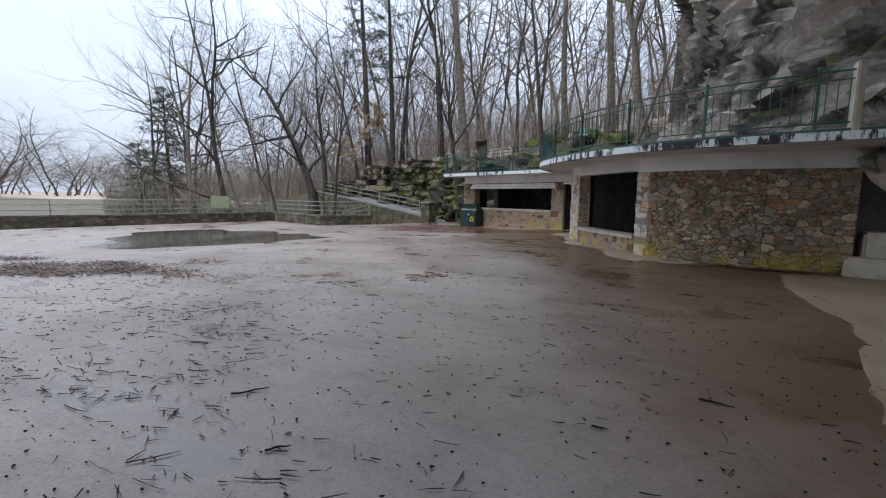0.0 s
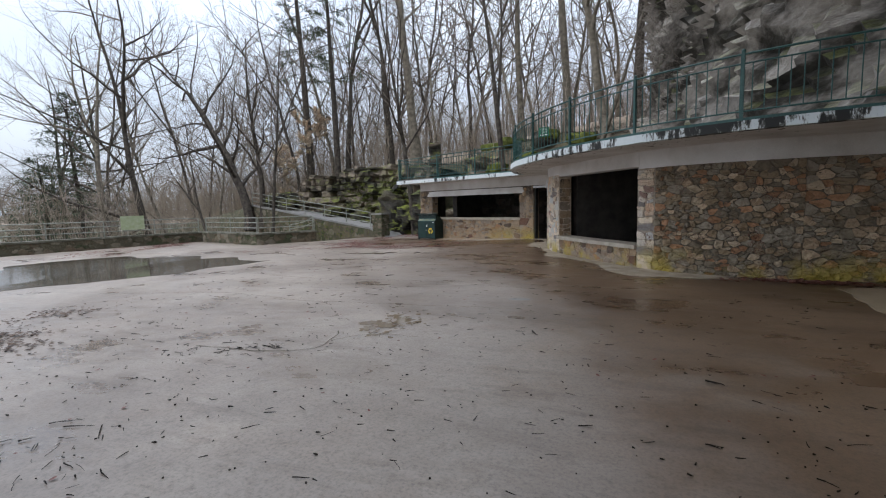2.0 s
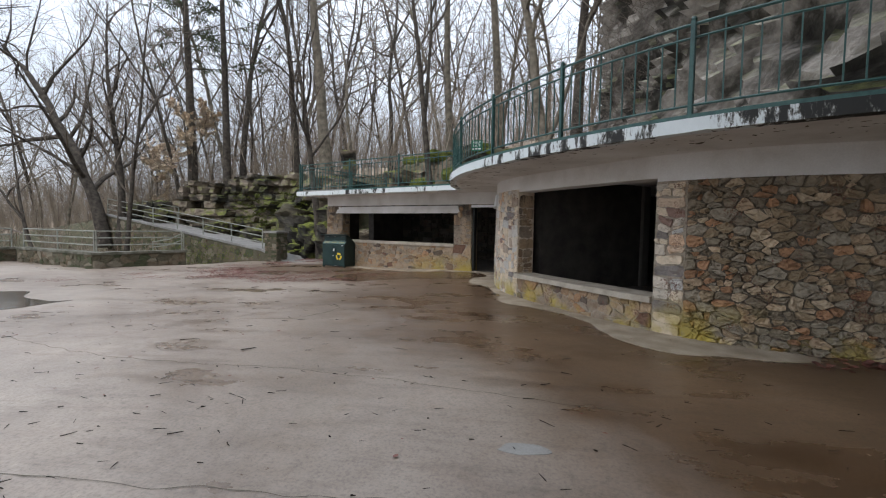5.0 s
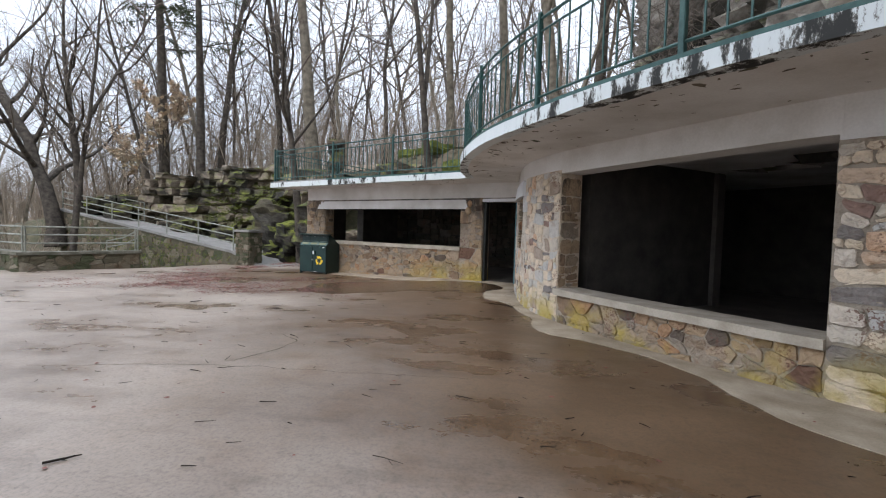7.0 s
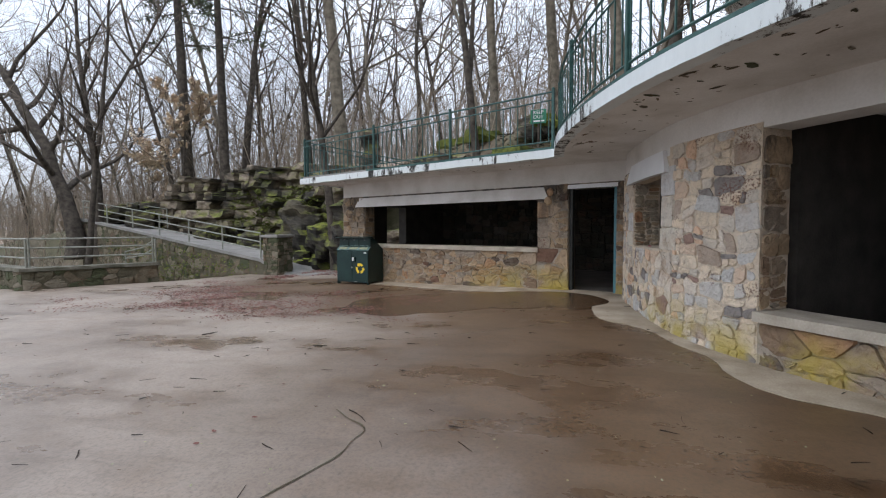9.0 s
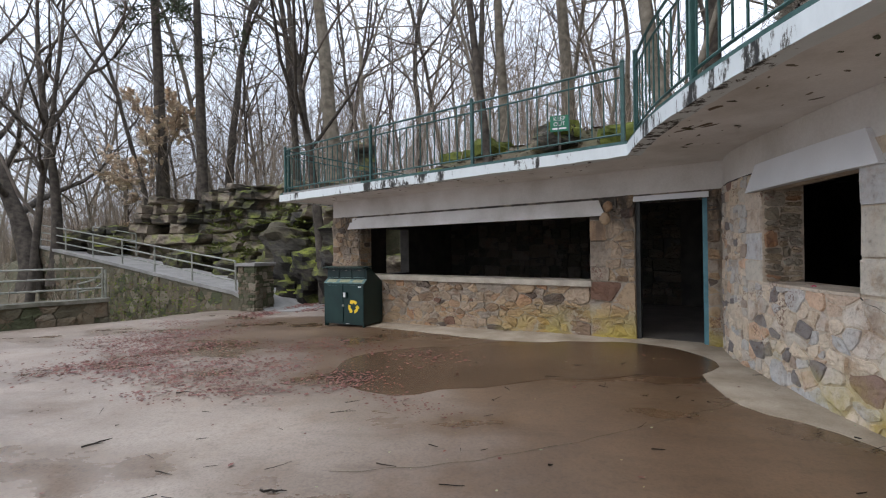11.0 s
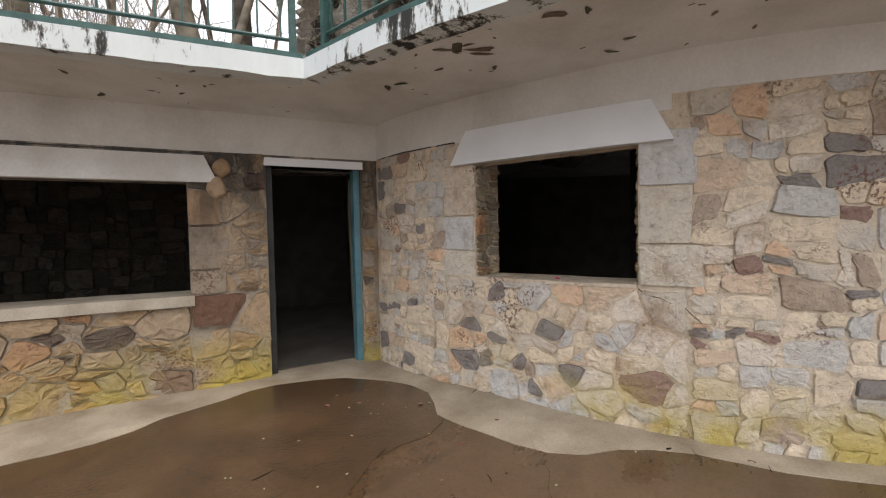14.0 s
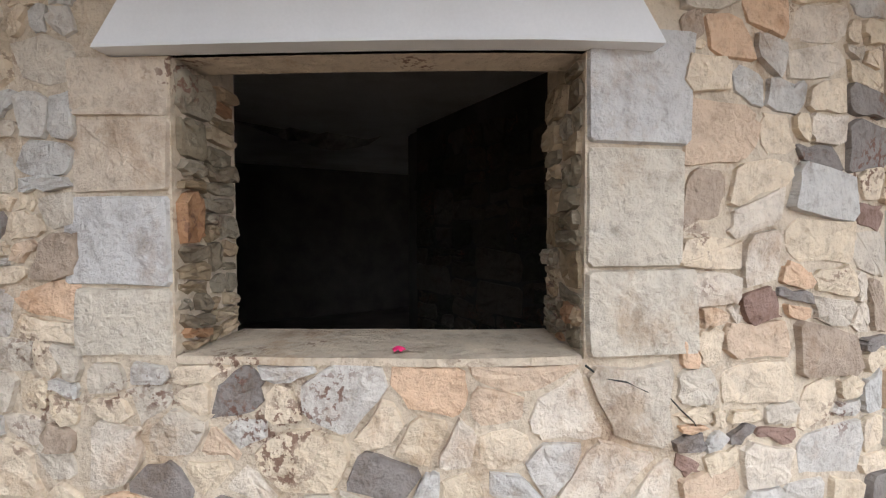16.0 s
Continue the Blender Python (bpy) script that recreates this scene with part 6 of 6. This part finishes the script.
crack([(-7, 0.5), (-4, 0.9), (-1.5, 0.4), (1.5, 0.6)], 0.0035, 7)

# a broken film of water in a worn patch of concrete
s = Soup()
pr = random.Random(31)
for k in range(110):
    cx, cy = PATCH[0] + pr.gauss(0, 0.16), PATCH[1] + pr.gauss(0, 0.24)
    R = pr.uniform(0.015, 0.05) if k > 22 else pr.uniform(0.06, 0.14)
    k0 = len(s.v)
    z = plaza(cx, cy) + 0.0045 + 0.00003 * k
    s.v.append(Vector((cx, cy, z)))
    for q in range(13):
        t = q * math.tau / 13
        e = R * (0.7 + 0.7 * noise.noise((cx * 9 + math.cos(t) * 1.3, cy * 9 + math.sin(t) * 1.3, 2)) + pr.uniform(-0.12, 0.12))
        s.v.append(Vector((cx + math.cos(t) * e * 0.8, cy + math.sin(t) * e, z)))
    for q in range(13):
        s.f.append((k0, k0 + 1 + q, k0 + 1 + (q + 1) % 13))
tagged(new("water", s.mesh("water", M_FILM, False)), "broken film of rain water in worn concrete", "water", kind="structure")

# ivy on the retaining wall and ferns on the ledge
ivy = Soup()
ir = random.Random(21)
for _ in range(900):
    s = RAMP_L * min(0.97, max(0.2, ir.gauss(0.6, 0.2)))
    z = -1.0 + (ramp_z(s) + 0.9) * ir.random() ** 1.3
    q = RAMP.put(s, 0.21 + ir.uniform(0, 0.07), z)
    ivy.blade(q, Vector((ir.uniform(-1, 1), -0.4 + ir.uniform(-0.5, 0.3), ir.uniform(-0.9, 0.4))).normalized(), ir.uniform(0.02, 0.035), ir.uniform(0.05, 0.1), Vector((ir.uniform(-0.4, 0.4), -1, 0.5)))
tagged(new("ivy", ivy.mesh("ivy", M_MOSS, False)), "small green ivy leaves on the retaining wall", "ivy", kind="stuff")
fern = Soup()
for _ in range(110):
    s = LEDGE.length * ir.uniform(0.55, 0.9)
    p, n = LEDGE.at(s)
    c = p + n * ir.uniform(0.35, 0.9)
    c.z = ir.uniform(0.7, 2.9)
    for k in range(9):
        t = ir.uniform(0, math.tau)
        d = Vector((math.cos(t), math.sin(t), ir.uniform(0.0, 0.7))).normalized()
        fern.blade(c, d, 0.03, ir.uniform(0.18, 0.38))
tagged(new("ferns", fern.mesh("ferns", M_MOSS, False)), "green ferns and moss tufts on the ledge rocks", "fern", kind="stuff")

# flaked paint and rust pits on the soffit
s = Soup()
fr = random.Random(12)
for k in range(240):
    ss = fr.uniform(0, EDGE_R.length * 0.75) if k % 3 else fr.uniform(0, EDGE_W.length)
    ln = EDGE_R if k % 3 else EDGE_W
    p, n = ln.at(ss)
    c = p - n * (0.2 + abs(fr.gauss(0, 0.45)))
    if behind(c.x, c.y) > -0.1 and c.x < 1:
        continue
    R = fr.uniform(0.008, 0.03) if fr.random() < 0.88 else fr.uniform(0.03, 0.06)
    t0 = fr.uniform(0, 3)
    k0 = len(s.v)
    s.v.append(Vector((c.x, c.y, SOFFIT - 0.006)))
    for q in range(9):
        t = q * math.tau / 9
        e = R * fr.uniform(0.5, 1.2)
        u, v = math.cos(t) * e * 1.8, math.sin(t) * e * 0.7
        s.v.append(Vector((c.x + u * math.cos(t0) - v * math.sin(t0), c.y + u * math.sin(t0) + v * math.cos(t0), SOFFIT - 0.0035)))
    for q in range(9):
        s.f.append((k0, k0 + 1 + q, k0 + 1 + (q + 1) % 9))
tagged(new("ceiling_flaws", s.mesh("ceiling_flaws", M_DARKSTONE, False)), "dark pits and flaked spots in the soffit", "flaws", kind="structure")
# a crack running from the window corner through the stones
bm = bmesh.new()
run = [(0.0, 0.94), (0.05, 0.90), (0.13, 0.885), (0.2, 0.85), (0.26, 0.845), (0.31, 0.79), (0.36, 0.745), (0.39, 0.69)]
tube(bm, [ROUND.put(v1 + a, 0.016, z) for a, z in run], [0.004, 0.0025, 0.004, 0.003, 0.002, 0.003, 0.002, 0.001], 5)
tagged(link("wall_crack", bm, M_DARKPIPE), "thin dark crack running down from the window corner", "crack", kind="structure")
# a pink blossom on the window sill
bm = bmesh.new()
for k in range(5):
    t = k * math.tau / 5
    m = Matrix.Translation(ROUND.put((v0 + v1) / 2 + 0.06, -0.05, 0.98)) @ Matrix.Rotation(t, 4, "Z") @ Matrix.Translation((0.012, 0, 0)) @ Matrix.Rotation(0.5, 4, "Y")
    bmesh.ops.create_icosphere(bm, subdivisions=1, radius=1, matrix=m @ Matrix.Diagonal((0.014, 0.009, 0.004, 1)))
m_pink, pn, pl, pb = shader("pink_petal", 0.5)
pb.inputs["Base Color"].default_value = (0.75, 0.03, 0.16, 1)
tagged(link("blossom", bm, m_pink), "small pink blossom lying on the window sill", "flower")

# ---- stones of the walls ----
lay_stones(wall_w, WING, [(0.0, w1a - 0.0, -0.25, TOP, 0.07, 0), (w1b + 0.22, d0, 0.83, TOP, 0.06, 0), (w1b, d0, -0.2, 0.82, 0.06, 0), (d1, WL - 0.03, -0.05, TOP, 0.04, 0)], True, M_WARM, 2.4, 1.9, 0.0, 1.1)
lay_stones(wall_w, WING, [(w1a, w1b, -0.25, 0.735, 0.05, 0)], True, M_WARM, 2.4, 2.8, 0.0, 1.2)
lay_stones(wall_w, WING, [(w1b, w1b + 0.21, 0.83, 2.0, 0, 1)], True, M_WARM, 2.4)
lay_stones(wall_r, ROUND, [(0.04, v0 - 0.30, -0.1, TOP, 0.026, 0), (v1 + 0.3, u0, -0.1, TOP_B, 0.036, 0)], True, M_STONE, 1.3, 1.9, 0.05, 0.9)
lay_stones(wall_r, ROUND, [(v0 - 0.29, v0, 0.96, 1.9, 0, 2), (v1, v1 + 0.29, 0.96, 1.98, 0, 1)], True, M_STONE, 1.3)
lay_stones(wall_r, ROUND, [(v0 - 0.29, v1 + 0.3, -0.1, 0.945, 0.045, 0)], True, M_STONE, 1.3, 1.6, 0.0, 1.25)
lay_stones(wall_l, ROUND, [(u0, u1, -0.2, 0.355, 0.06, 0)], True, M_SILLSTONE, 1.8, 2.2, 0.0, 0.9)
lay_stones(wall_l, ROUND, [(u1, u1 + 0.42, -0.2, TOP, 0.06, 0)], True, M_STONE, 2.0, 2.6, 0.05)
lay_stones(wall_s, ROUND, [(u1 + 0.42, u1 + 2.9, -0.2, TOP, 0.026, 0)], True, M_BROWN, 3.8, 2.6, 0.0, 1.0)
lay_stones(wall_s, ROUND, [(u1 + 2.9, RL - 0.02, -0.2, TOP, 0.032, 0)], False, M_BROWN_JOINED, 3.6, 2.6, 0.0, 1.0)
rw = RAMP_L
lay_stones(ramp_wall, Line([tuple(RAMP.put(rw * i / 10, 0.16, 0).to_2d()) for i in range(11)]), [(0.2 + i * rw / 12, 0.2 + (i + 0.98) * rw / 12, -1.0, ramp_z(0.2 + (i + 0.9) * rw / 12), 0.09, 0) for i in range(11)], False, M_DARKSTONE, 1.6)
for ln in (WALLS, SPUR, SPUR2):
    lay_stones(low, Line([tuple(ln.put(ln.length * i / 12, -0.02, 0).to_2d()) for i in range(13)]), [(0.02, ln.length - 0.02, -0.6, 0.115, 0.10, 0)], False, M_DARKSTONE, 2.6)
turn = Matrix.Rotation(-0.25, 2)
pc = [Vector((-9.0, 16.75)) + turn @ Vector(q) for q in ((-0.33, 0.33), (-0.33, -0.33), (0.33, -0.33), (0.33, 0.33))]
for a, b in zip(pc, pc[1:]):
    lay_stones(pier, Line([tuple(a), tuple(b)], False), [(0.0, 0.66, -0.4, 0.95, 0.03, 0)], False, M_DARKSTONE, 1.8, 2.4, 0.03)
for at_s, flip in ((v0, False), (v1, True)):
    ends = [tuple(ROUND.put(at_s, o, 0).to_2d()) for o in (-0.01, T + 0.01)]
    lay_stones(wall_r, Line(ends[::-1] if flip else ends, False), [(0.0, 0.36, 0.97, 1.88, 0.016, 0)], True, M_BROWN, 1.8, 2.4, 0.03)
for ln, at_s, z0, z1, d in ((ROUND, u0, 0.46, 2.1, 0.36), (WING, w1a, 0.84, 1.82, 0.36), (WING, d1, 0.0, 1.98, 0.05)):
    ends = [tuple(ln.put(at_s, o, 0).to_2d()) for o in (-0.01, T + 0.01)]
    if at_s == d1:
        ends = ends[::-1]
    lay_stones(wall_s if ln is ROUND else wall_w, Line(ends, False), [(0.0, d, z0, z1, 0.05, 0)], True, M_DARKSTONE if at_s == d1 else M_WARM, 1.6, 2.2, 0.03)
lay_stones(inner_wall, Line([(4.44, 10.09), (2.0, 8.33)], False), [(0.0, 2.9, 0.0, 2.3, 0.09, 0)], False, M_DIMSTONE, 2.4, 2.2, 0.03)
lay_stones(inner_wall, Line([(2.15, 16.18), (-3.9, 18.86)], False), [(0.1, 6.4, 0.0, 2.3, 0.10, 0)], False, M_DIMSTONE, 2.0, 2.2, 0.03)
